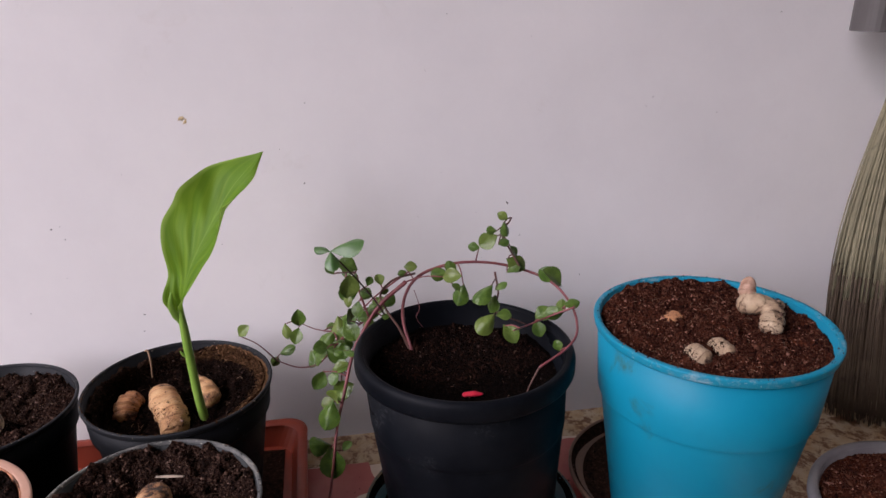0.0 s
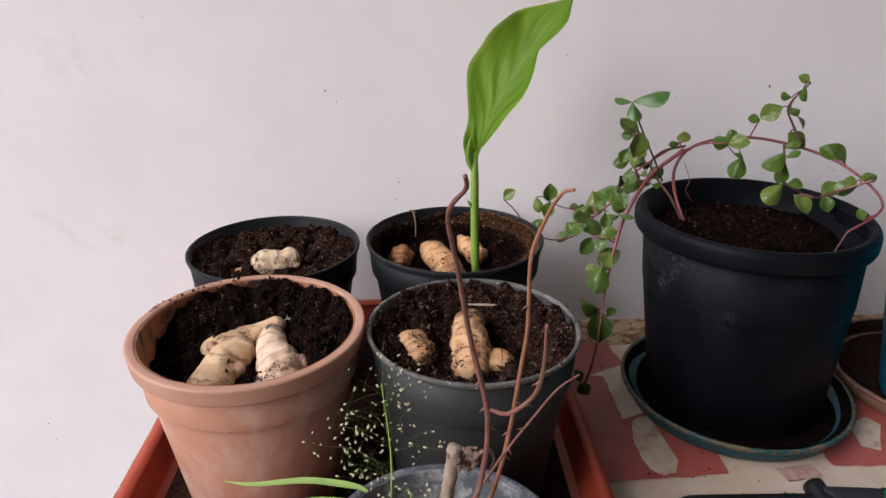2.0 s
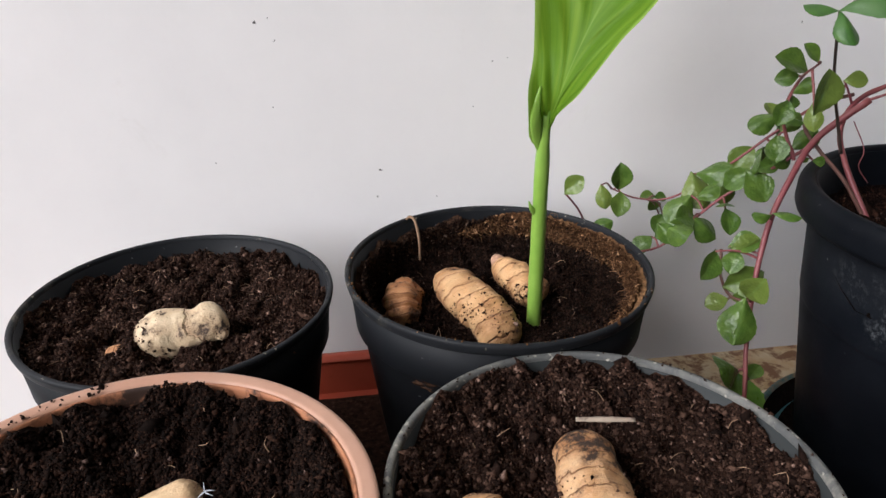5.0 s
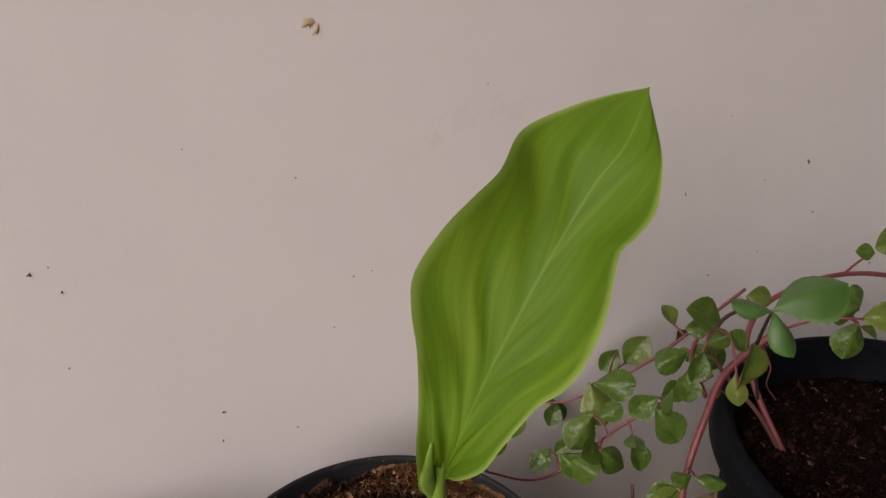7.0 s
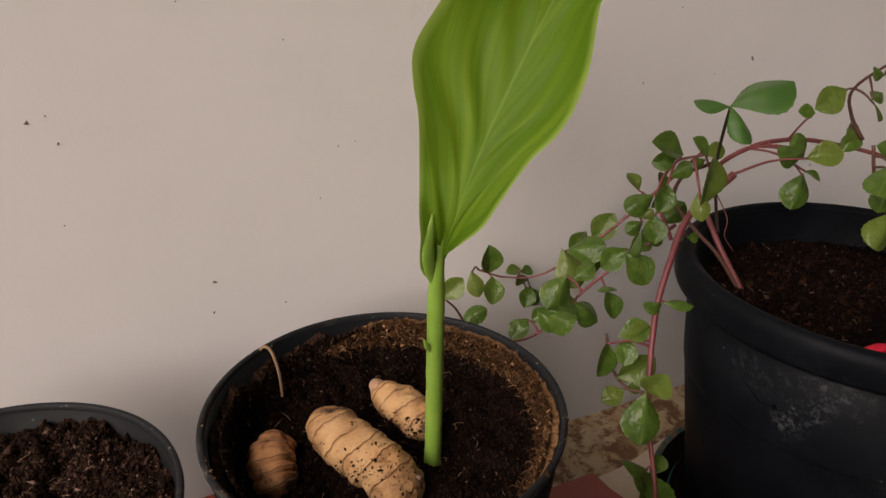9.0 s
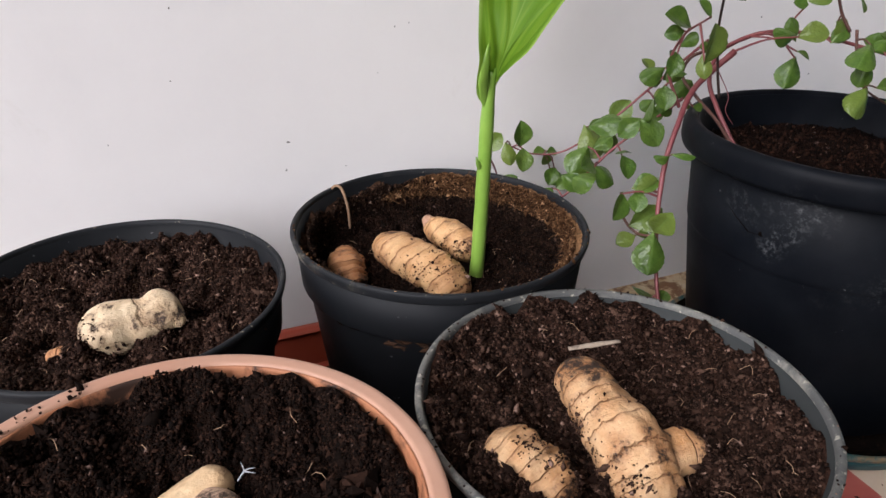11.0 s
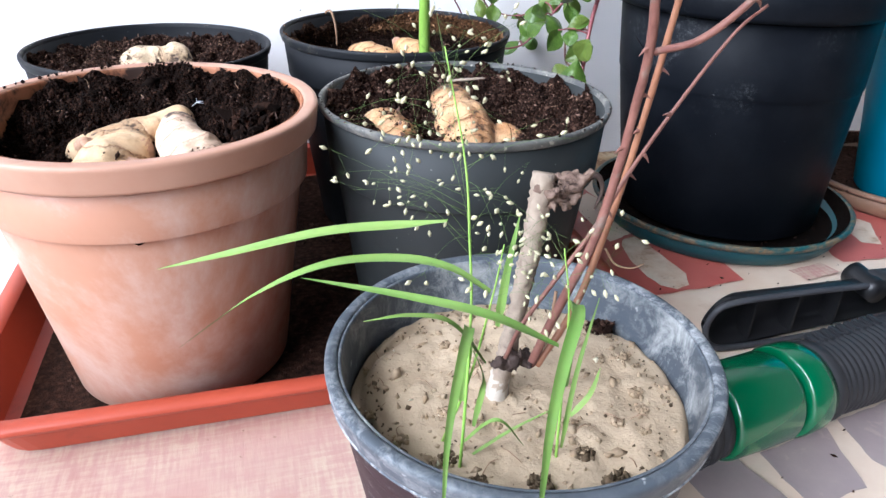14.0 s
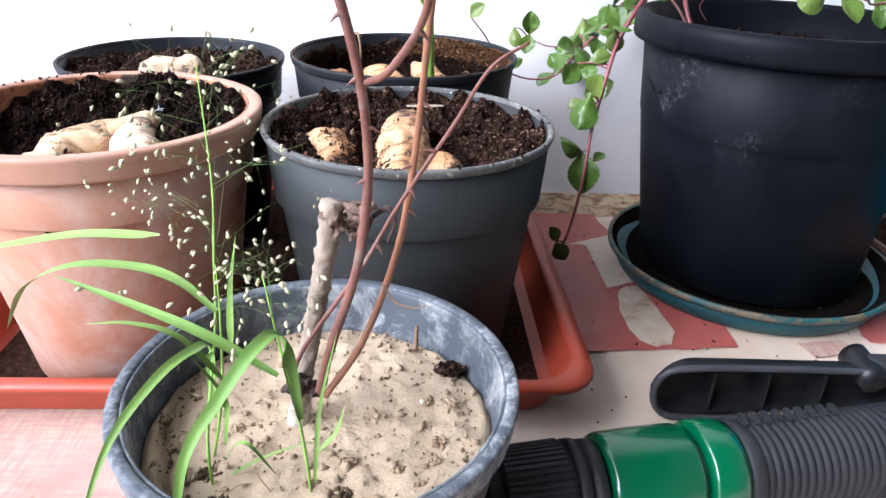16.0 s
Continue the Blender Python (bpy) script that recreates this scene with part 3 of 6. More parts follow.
def tube(pts, radii, n=24, seg=8, rough=0.0, seed=0, flat=1.0):
    c = spline(pts, n)
    r = np.interp(np.linspace(0, 1, n), np.linspace(0, 1, len(radii)), radii)
    rs = np.random.RandomState(seed)
    _, u, w = frames_along(c)
    a = np.arange(seg) * 2 * np.pi / seg
    v = np.concatenate([c[i] + (np.cos(a)[:, None] * u[i] + flat * np.sin(a)[:, None] * w[i]) * (r[i] * (1 + rough * rs.randn(seg)))[:, None] for i in range(n)])
    f = [(i * seg + j, i * seg + (j + 1) % seg, (i + 1) * seg + (j + 1) % seg, (i + 1) * seg + j) for i in range(n - 1) for j in range(seg)]
    f.append(tuple(range(seg))[::-1])
    f.append(tuple((n - 1) * seg + j for j in range(seg)))
    return v, f


def box(x0, x1, y0, y1, z0, z1, b=0.0):
    """A box with its upright and level edges cut by b."""
    bm = bmesh.new()
    bmesh.ops.create_cube(bm, size=1)
    bmesh.ops.transform(bm, matrix=Matrix.Translation(((x0 + x1) / 2, (y0 + y1) / 2, (z0 + z1) / 2)) @ Matrix.Diagonal((x1 - x0, y1 - y0, z1 - z0, 1)), verts=bm.verts)
    if b:
        bmesh.ops.bevel(bm, geom=bm.edges[:], offset=b, segments=2, affect="EDGES")
    bm.verts.index_update()
    out = np.array([v.co[:] for v in bm.verts]), [tuple(v.index for v in q.verts) for q in bm.faces]
    bm.free()
    return out


def crumbs(points, size, seed, stretch=1.6):
    """Many small irregular grains, one island each."""
    rs = np.random.RandomState(seed)
    n = len(points)
    base = np.array([(1, 0, 0), (-1, 0, 0), (0, 1, 0), (0, -1, 0), (0, 0, 1), (0, 0, -1)], float)
    tri = np.array([(0, 2, 4), (2, 1, 4), (1, 3, 4), (3, 0, 4), (2, 0, 5), (1, 2, 5), (3, 1, 5), (0, 3, 5)])
    s = size * np.exp(rs.randn(n) * 0.45) * np.where(rs.rand(n) < 0.03, 1.6, 1.0)
    sh = base[None] * (0.6 + 0.7 * rs.rand(n, 6, 1))
    sh[:, :, 0] *= 1 + (stretch - 1) * rs.rand(n, 1) * 2
    q = rs.randn(n, 3, 3)
    q, _ = np.linalg.qr(q)
    v = np.einsum("nij,nkj->nki", q, sh) * s[:, None, None] + np.asarray(points)[:, None, :]
    f = (tri[None] + (np.arange(n) * 6)[:, None, None]).reshape(-1, 3)
    return v.reshape(-1, 3), [tuple(k) for k in f]


def fractal(x, y, z, s, octs=4):
    t, amp = 0.0, 1.0
    for k in range(octs):
        t += amp * noise.noise((x * s, y * s, z * s + 7.1 * k))
        amp, s = amp * 0.55, s * 2.1
    return t


def soil_disc(cx, cy, r, height, lump, nr=36, na=120, freq=60):
    """Uneven soil surface; height(x, y, rho) in the plan."""
    v, f = [(cx, cy, height(cx, cy, 0.0))], []
    for i in range(1, nr + 1):
        rho = i / nr
        for j in range(na):
            a = 2 * math.pi * j / na
            x, y = cx + r * rho * math.cos(a), cy + r * rho * math.sin(a)
            v.append((x, y, height(x, y, rho) + lump * fractal(x, y, 0.3, freq)))
    for j in range(na):
        f.append((0, 1 + j, 1 + (j + 1) % na))
    for i in range(nr - 1):
        for j in range(na):
            k = (j + 1) % na
            f.append((1 + i * na + j, 1 + (i + 1) * na + j, 1 + (i + 1) * na + k, 1 + i * na + k))
    return np.array(v), f


def scatter(cx, cy, r, height, lump, n, seed, freq=60, lift=0.0006):
    rs = np.random.RandomState(seed)
    rho, a = np.sqrt(rs.rand(n)), rs.rand(n) * 2 * np.pi
    out = []
    for p, t in zip(rho, a):
        x, y = cx + r * p * math.cos(t), cy + r * p * math.sin(t)
        out.append((x, y, height(x, y, p) + lump * fractal(x, y, 0.3, freq) + lift * rs.rand()))
    return np.array(out)


# ---- the setting ----
WALL = 0.80
wall_back = tagged(solo("wall_back", box(-2.6, 1.6, WALL, WALL + 0.2, -1.1, 3.5), M["plaster"], "off-white painted plaster wall with fly specks", "wall", "structure", False))
# Unseen enclosure, added to cut fill light and leave the left side open.
unseen_wall_right = solo("unseen_wall_right", box(1.6, 1.8, -2.9, WALL + 0.2, -1.1, 3.5), M["concrete"], "unseen grey concrete side wall added to cut bounce light", "wall", "structure", False)
solo("unseen_wall_front", box(-2.2, 1.6, -2.9, -2.7, -1.1, 3.5), M["concrete"], "unseen grey concrete wall added to block light from the front", "wall", "structure", False)
solo("unseen_wall_left", box(-2.3, -2.2, -2.7, WALL, -1.1, -0.25), M["plaster"], "unseen low painted parapet added at the open side", "wall", "structure", False)
# Unseen beam, added so the sunlight falls off towards the right.
solo("beam", box(-2.35, -2.15, -2.7, WALL, 3.25, 3.5), M["concrete"], "unseen concrete beam added to dim the sunlight towards the right", "beam", "structure", False)
solo("floor", box(-2.2, 1.6, -2.7, WALL, -1.2, -1.1), M["concrete"], "grey concrete balcony floor", "floor", "structure", False)
solo("ceiling", box(-2.2, 1.8, -2.9, WALL + 0.2, 3.5, 3.65), M["concrete"], "unseen grey concrete ceiling added to cut light from above", "ceiling", "structure", False)


def speck(x, z, size, tall, seed, mat="speck"):
    rs = np.random.RandomState(seed)
    n = 9
    a = np.arange(n) * 2 * np.pi / n
    r = 1 + 0.35 * rs.randn(n)
    tilt = rs.rand() * 1.2 - 0.6
    dx, dz = size * r * np.cos(a), size * tall * r * np.sin(a)
    ring = np.stack([x + dx * math.cos(tilt) - dz * math.sin(tilt), np.full(n, WALL), z + dx * math.sin(tilt) + dz * math.cos(tilt)], 1)
    v = np.vstack([ring, [[x, WALL - 0.0012, z]]])
    part("speck" if mat == "speck" else "stain", (v, [(i, n, (i + 1) % n) for i in range(n)]), M[mat], wall_back)


for k, (x, z, s, tall) in enumerate([
        (0.131, 0.288, 0.0016, 2.4), (0.148, 0.246, 0.0014, 1.3), (0.022, 0.277, 0.001, 2.2), (-0.108, 0.325, 0.0015, 1.5),
        (-0.372, 0.29, 0.0009, 1), (-0.381, 0.287, 0.0021, 1.0), (-0.369, 0.275, 0.0011, 1.4), (-0.301, 0.178, 0.0026, 0.6),
        (-0.304, 0.157, 0.0011, 1.4), (-0.258, 0.154, 0.0011, 1), (-0.375, 0.229, 0.0009, 1), (-0.230, 0.2235, 0.0009, 1),
        (-0.205, 0.258, 0.0009, 1), (-0.216, 0.256, 0.0009, 1), (-0.245, 0.322, 0.001, 1), (-0.3, 0.344, 0.0008, 1),
        (-0.107, 0.513, 0.0012, 1), (0.057, 0.506, 0.0009, 1), (-0.101, 0.415, 0.001, 1), (0.23, 0.187, 0.0015, 1.2),
        (0.307, 0.41, 0.0014, 1), (0.3, 0.399, 0.001, 1), (0.393, 0.389, 0.001, 1), (0.153, 0.481, 0.0011, 0.8),
        (0.032, 0.446, 0.0009, 1), (0.092, 0.279, 0.0007, 1), (-0.132, 0.365, 0.0009, 1), (0.056, 0.207, 0.0013, 0.6),
        (0.1, 0.22, 0.0008, 1), (-0.572, 0.368, 0.001, 1), (-0.787, -0.16, 0.0015, 1.3), (-0.782, -0.186, 0.0012, 2.0),
        (0.46, 0.505, 0.0012, 1), (-0.42, 0.19, 0.001, 1), (-0.45, 0.33, 0.0008, 1), (0.05, 0.33, 0.0008, 1)]):
    speck(x, z, 0.47 * s, tall, k)
speck(-0.2315, 0.402, 0.003, 1.2, 70, "ochre")
speck(-0.2275, 0.399, 0.0015, 2.2, 71, "ochre")

# ---- table with its printed sheet ----
table = thing("table", (0.1, 0.4, -1.1), "low table with a mottled brown stone top", "table")
tt = box(-0.546, 0.95, -0.05, 0.778, -0.035, 0.0, 0.004)
part("tabletop", tt, M["stone"], table, "mottled cream and brown stone slab", False)
for x in (-0.5, 0.9):
    for y in (0.0, 0.72):
        part("leg", box(x - 0.03, x + 0.03, y - 0.03, y + 0.03, -1.1, -0.035, 0.004), M["concrete"], table, "", False)

SHEET = 0.0018


def sheet_mesh():
    nx, ny = 120, 60
    xs, ys = np.linspace(-0.54, 0.335, nx), np.linspace(-0.04, 0.716, ny)
    v = [(x, y + (0.006 * math.sin(x * 17) + 0.004 * math.sin(x * 41) if j == ny - 1 else 0), SHEET + 0.0006 * fractal(x, y, 0, 6, 2)) for j, y in enumerate(ys) for x in xs]
    f = [(j * nx + i, j * nx + i + 1, (j + 1) * nx + i + 1, (j + 1) * nx + i) for j in range(ny - 1) for i in range(nx - 1)]
    n = len(v)
    v += [(x, y, 0.0002) for x, y, _ in v]
    f += [tuple(n + q for q in reversed(k)) for k in f]
    return np.array(v), f


sheet = solo("printed_sheet", sheet_mesh(), M["sheet"], "faded printed plastic sheet, cream with red, pink and grey shapes", "table cover")


def printed(name, outline, mat, z=0.0022, rag=0.0012, seed=0):
    """A flat printed shape on the sheet with a slightly worn edge."""
    p = np.asarray(outline, float) + (0.004, 0.015)
    p = np.vstack([p, p[:1]])
    pts = []
    for a, b in zip(p[:-1], p[1:]):
        k = max(2, int(np.linalg.norm(b - a) / 0.006))
        pts += [a + (b - a) * i / k for i in range(k)]
    out = [(x + rag * fractal(x, y, seed, 90, 3), y + rag * fractal(x, y, seed + 5, 90, 3)) for x, y in pts]
    v = [(x, y, z + 0.0006 * fractal(x, y, 0, 6, 2) + SHEET * 0.5) for x, y in out]
    part(name, (v, [tuple(range(len(v)))]), mat, sheet, "", False)


printed("printed_panel", [(-0.52, 0.462), (-0.12, 0.464), (-0.057, 0.467), (-0.008, 0.4705), (-0.0078, 0.49), (-0.0067, 0.512), (-0.03, 0.56), (-0.045, 0.6), (-0.06, 0.697), (-0.52, 0.697)], M["sheet_red"])
printed("printed_panel", [(0.09, 0.476), (0.133, 0.4747), (0.325, 0.478), (0.325, 0.697), (0.1, 0.697), (0.086, 0.515), (0.095, 0.5), (0.0885, 0.486)], M["sheet_red"], seed=3)
printed("printed_bar", [(-0.0753, 0.5412), (-0.0681, 0.5522), (-0.0557, 0.5545), (-0.0525, 0.5362), (-0.0498, 0.5156), (-0.0477, 0.4889), (-0.0554, 0.473), (-0.0667, 0.4693), (-0.0767, 0.4766), (-0.079, 0.4901), (-0.0799, 0.5129)], M["sheet_white"], 0.0027, seed=1)
printed("printed_bar", [(-0.098, 0.6275), (-0.0814, 0.6248), (-0.0816, 0.5501), (-0.051, 0.562), (-0.0463, 0.615), (-0.0554, 0.648)], M["sheet"], 0.0027, seed=2)
printed("printed_bar", [(0.1382, 0.533), (0.1322, 0.5008), (0.1455, 0.4941), (0.1698, 0.5318), (0.1624, 0.545)], M["sheet_white"], 0.0027, seed=4)
printed("printed_bar", [(0.036, 0.474), (0.07, 0.479), (0.075, 0.463), (0.04, 0.458)], M["sheet_pink"], 0.0027, seed=5)
printed("printed_panel", [(0.02, 0.42), (0.1, 0.425), (0.105, 0.405), (0.03, 0.4)], M["sheet_pink"], seed=6)
printed("printed_panel", [(-0.54, 0.43), (-0.2, 0.43), (-0.19, 0.3), (-0.24, 0.1), (-0.54, 0.1)], M["sheet_pink"], seed=7)
printed("printed_letter", [(-0.167, 0.312), (-0.13, 0.309), (-0.12, 0.274), (-0.158, 0.272)], M["sheet_grey"], seed=9)
printed("printed_letter", [(-0.116, 0.31), (-0.066, 0.318), (-0.078, 0.276), (-0.114, 0.272)], M["sheet_grey"], seed=10)
printed("printed_letter", [(-0.055, 0.322), (0.03, 0.334), (0.05, 0.318), (-0.012, 0.305), (-0.034, 0.296), (-0.03, 0.28), (0.03, 0.268), (0.03, 0.25), (-0.045, 0.262), (-0.06, 0.29)], M["sheet_grey"], seed=12)
printed("printed_letter", [(0.07, 0.33), (0.12, 0.335), (0.11, 0.25), (0.075, 0.25)], M["sheet_grey"], seed=13)


# ---- tray ----
def rounded(x0, x1, y0, y1, r, z, k=6):
    out = []
    for cx, cy, a0 in ((x1 - r, y1 - r, 0), (x0 + r, y1 - r, 90), (x0 + r, y0 + r, 180), (x1 - r, y0 + r, 270)):
        out += [(cx + r * math.cos(radians(a0 + 90 * i / k)), cy + r * math.sin(radians(a0 + 90 * i / k)), z) for i in range(k + 1)]
    return out


def loops(rings, close_first=True, close_last=True):
    n = len(rings[0])
    v = [p for r in rings for p in r]
    f = [(i * n + j, i * n + (j + 1) % n, (i + 1) * n + (j + 1) % n, (i + 1) * n + j) for i in range(len(rings) - 1) for j in range(n)]
    if close_first:
        f.append(tuple(range(n))[::-1])
    if close_last:
        f.append(tuple((len(rings) - 1) * n + j for j in range(n)))
    return np.array(v), f


TX0, TX1, TY0, TY1, TH = -0.5205, -0.127, 0.4, 0.774, 0.034
tray = thing("plant_tray", (-0.33, 0.58, 0.004), "terracotta-red plastic plant tray holding four pots", "tray")


def tray_ring(inset, z, r=0.024):
    return rounded(TX0 + inset, TX1 - inset, TY0 + inset, TY1 - inset, r, z)


part("basin", loops([tray_ring(0.016, 0.0045), tray_ring(0.006, TH - 0.002), tray_ring(0.0075, TH - 0.002), tray_ring(0.0175, 0.008)]), M["tray"], tray, "", False)
part("rim", loops([tray_ring(0.0085, TH - 0.004), tray_ring(-0.001, TH - 0.005), tray_ring(-0.002, TH - 0.0025), tray_ring(-0.001, TH), tray_ring(0.006, TH + 0.0005), tray_ring(0.0095, TH - 0.002)], False, False), M["tray"], tray, "", True)
rs = np.random.RandomState(5)
pts = np.stack([rs.uniform(TX0 + 0.03, TX1 - 0.03, 3500), rs.uniform(TY0 + 0.03, TY1 - 0.03, 3500), np.full(3500, 0.0084)], 1)
nx = 70
film = [(x, y, 0.0092 + 0.0011 * fractal(x, y, 2.0, 22, 4)) for y in np.linspace(TY0 + 0.026, TY1 - 0.026, nx) for x in np.linspace(TX0 + 0.026, TX1 - 0.026, nx)]
part("soil_film", (film, [(j * nx + i, j * nx + i + 1, (j + 1) * nx + i + 1, (j + 1) * nx + i) for j in range(nx - 1) for i in range(nx - 1)]), M["soil_b"], tray, "thin layer of spilled dark soil")
part("spilled_soil", crumbs(pts, 0.0006, 6), M["crumb_b"], tray, "dark soil crumbs", False, "stuff")


# ---- pots ----
def soft(profile, e):
    """Cut the corners of a closed profile, with a second loop beside each cut to keep the flats flat."""
    p = [Vector(q) for q in profile[:-1]]
    out = []
    for k, q in enumerate(p):
        for o in (p[k - 1], p[(k + 1) % len(p)]):
            d = o - q
            m = d.length
            steps = (min(2.2 * e, 0.48 * m), min(e, 0.3 * m))
            out += [q + d / m * s for s in (steps if o is p[k - 1] else steps[::-1])] if m > 1e-6 else []
    out.append(out[0])
    return [(max(q[0], 0.0005), q[1]) for q in out]


def band_lip(r_out, r_in, top, depth):
    """A flat-faced rim band with a narrow level top."""
    return soft([(r_in, top - depth), (r_out - 0.0016, top - depth), (r_out, top - 0.0012), (r_out - 0.0012, top), (r_in + 0.001, top - 0.0004), (r_in, top - depth)], 0.0009)


def round_lip(r_out, r_in, top, depth):
    """A rolled rim, fully rounded above and turned under."""
    m, h = (r_out + r_in) / 2, (r_out - r_in) / 2
    arc = [(m + h * math.cos(k * math.pi / 10), top - 0.008 + 0.008 * math.sin(k * math.pi / 10)) for k in range(11)]
    return [(r_in, top - depth), (r_out - 0.004, top - depth), (r_out - 0.0012, top - depth + 0.001), (r_out, top - depth + 0.004)] + arc + [(r_in, top - depth)]


def lip(r_out, r_in, top, depth, roll):
    return [(r_in, top - depth), (r_out - roll * 0.3, top - depth), (r_out, top - depth + roll * 0.5), (r_out, top - roll * 0.6), (r_out - roll * 0.35, top), (r_in + roll * 0.3, top + 0.0005), (r_in, top - roll * 0.4), (r_in, top - depth)]


def fibres(points, seed, length=0.007):
    rs = np.random.RandomState(seed)
    out = []
    for p in points:
        d = rs.randn(3) * (1, 1, 0.35)
        d = d / np.linalg.norm(d) * length * rs.uniform(0.4, 1.3)
        out.append(tube([p, p + d * 0.5 + rs.randn(3) * 0.001 + (0, 0, 0.0012), p + d], [0.0002, 0.0002, 0.00014], 5, 3))
    return join(*out)


def pot(at, r, top, base, mats, label, height, lump, soil_mats, n_crumb, crumb, r_base=0.72, mid=0.68, lip_depth=0.008, lip_w=0.005, step=0.004, seed=0, group="plant pots", wob=0.002, freq=60, nr=40, n_fibre=45, wall=0.003, lining=None, flat_rim=False, rolled=False, lean=(0, 0)):
    cx, cy = at
    p = thing("plant_pot", (cx, cy, base), label, "plant pot", group)
    zm, ro, rb = base + (top - base) * mid, r - lip_w, r * r_base
    rm = ro - (ro - rb) * (1 - mid) * 0.5
    outer = [(0.001, base), (rb * 0.93, base), (rb, base + 0.004), (rm - step - 0.0003, zm - 0.008), (rm - step, zm - 0.003), (rm - step + 0.0002, zm - 0.0022), (rm - 0.0002, zm - 0.0006), (rm, zm), (rm + 0.0002, zm + 0.004), (ro, top - 0.003)]
    inner = [(ro - wall, top - 0.003), (rm - wall, zm), (rm - step - wall, zm - 0.004), (rb - wall, base + 0.008), (0.001, base + 0.008)]
    shell, faces = lathe(outer + inner, cx, cy, 112, wob, seed)
    shell[:, :2] += np.outer((top - shell[:, 2]) / (top - base), lean)
    part("body", (shell, faces), M[mats[0]], p)
    part("rim", lathe(band_lip(r, ro - wall, top, lip_depth) if flat_rim else round_lip(r, ro - wall, top, lip_depth) if rolled else lip(r, ro - wall, top, lip_depth, lip_w), cx, cy, 112, wob, seed), M[mats[1]], p)
    if lining == "slate_lime":
        part("worn_edge", lathe([(r - 0.0018 + 0.0006 * math.cos(k * math.pi / 4), top - lip_depth + 0.0006 * math.sin(k * math.pi / 4)) for k in range(9)], cx, cy, 112, wob, seed), M["chalk"], p, "whitish limescale edge")
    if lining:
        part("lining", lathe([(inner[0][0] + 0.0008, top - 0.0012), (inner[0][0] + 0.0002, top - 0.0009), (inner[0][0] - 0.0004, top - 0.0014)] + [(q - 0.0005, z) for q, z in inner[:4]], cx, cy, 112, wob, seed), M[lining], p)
    zs = height(cx, cy + r * (0.9 if rolled else -0.9), 0.97)
    sr = float(np.interp(min(zs, top), [q[1] for q in inner[3::-1]], [q[0] for q in inner[3::-1]])) + 0.0006
    part("soil", soil_disc(cx, cy, sr, height, lump, nr, 140, freq), M[soil_mats[0]], p, "loose uneven soil", True)
    if n_crumb:
        part("soil_crumb_layer", crumbs(scatter(cx, cy, sr - 0.0014, height, lump, n_crumb, seed + 1, freq), crumb, seed + 2, 1.8), M[soil_mats[1]], p, "", True, "stuff")
    if n_fibre:
        part("soil_fibre_layer", fibres(scatter(cx, cy, sr * 0.93, height, lump, n_fibre, seed + 3, freq), seed + 4), M["dry_fibre"], p, "", False, "stuff")
    return p


def h_left(x, y, rho):
    return 0.145 - 0.005 * math.exp(-((x + 0.411) ** 2 + (y - 0.645) ** 2) / 0.0009) + 0.003 * rho * rho


def h_mid(x, y, rho):
    return 0.127 + 0.006 * rho ** 3 + 0.012 * max(0, (y - 0.657) / 0.09) * rho + 0.014 * max(0, (x + 0.2409) / 0.09) ** 2 * rho


def h_clay(x, y, rho):
    v, w = (y - 0.4827) / 0.08, (x + 0.4107) / 0.08
    s = 0.5 + 0.5 * math.tanh((v + 0.05 + 0.35 * w) * 2.2)
    return 0.126 + 0.0345 * s * (0.35 + 0.65 * rho ** 1.5) + 0.004 * s


def h_front(x, y, rho):
    v = (y - 0.486) / 0.08
    return 0.131 + 0.0225 * rho ** 2 + 0.004 * v


def h_big(x, y, rho):
    s = min(1.0, max(0.0, (0.645 - y) / 0.07))
    return 0.177 - 0.027 * s * s * (3 - 2 * s) + 0.004 * rho


def h_blue(x, y, rho):
    return BLUE_TOP - 0.0095 + 0.008 * (1 - rho * rho) + 0.006 * (y - 0.56) / 0.1


def h_right(x, y, rho):
    return 0.098 + 0.003 * rho


def h_small(x, y, rho):
    """Mud that has dried flat, shrunk from the wall and cracked along the left."""
    crack = math.exp(-((rho - 0.9 - 0.03 * math.sin(5 * math.atan2(y - 0.3024, x + 0.266))) / 0.018) ** 2) * max(0.0, 0.4 - math.cos(math.atan2(y - 0.3024, x + 0.266) - 0.5))
    return 0.094 + 0.0015 * (1 - rho ** 4) - 0.005 * max(0.0, rho - 0.95) / 0.05 - 0.0035 * crack



DARK, BROWN, RED, SAND = ("soil", "crumb"), ("soil_b", "crumb_b"), ("soil_r", "crumb_r"), ("sand", "sand_crumb")
BLUE_AT, BLUE_R, BLUE_TOP = (0.2686, 0.5595), 0.1115, 0.2347
pot((-0.4238, 0.6575), 0.0859, 0.1588, 0.0085, ("black", "black_rim"), "thin black plastic nursery pot with dark soil and one turmeric root", h_left, 0.0085, BROWN, 46000, 0.00046, mid=0.8, lip_depth=0.007, lip_w=0.0026, wall=0.0016, flat_rim=True, seed=11, n_fibre=90)
pot((-0.2409, 0.6573), 0.0901, 0.1661, 0.0085, ("black", "black_rim"), "thin black plastic nursery pot holding the turmeric plant", h_mid, 0.007, DARK, 38000, 0.00042, mid=0.8, lip_depth=0.007, lip_w=0.0026, wall=0.0016, flat_rim=True, seed=12, n_fibre=70)
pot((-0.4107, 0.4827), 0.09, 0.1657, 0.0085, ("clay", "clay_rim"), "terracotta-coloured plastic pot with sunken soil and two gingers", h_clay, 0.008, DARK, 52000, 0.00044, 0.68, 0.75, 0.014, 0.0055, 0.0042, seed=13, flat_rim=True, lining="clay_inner")
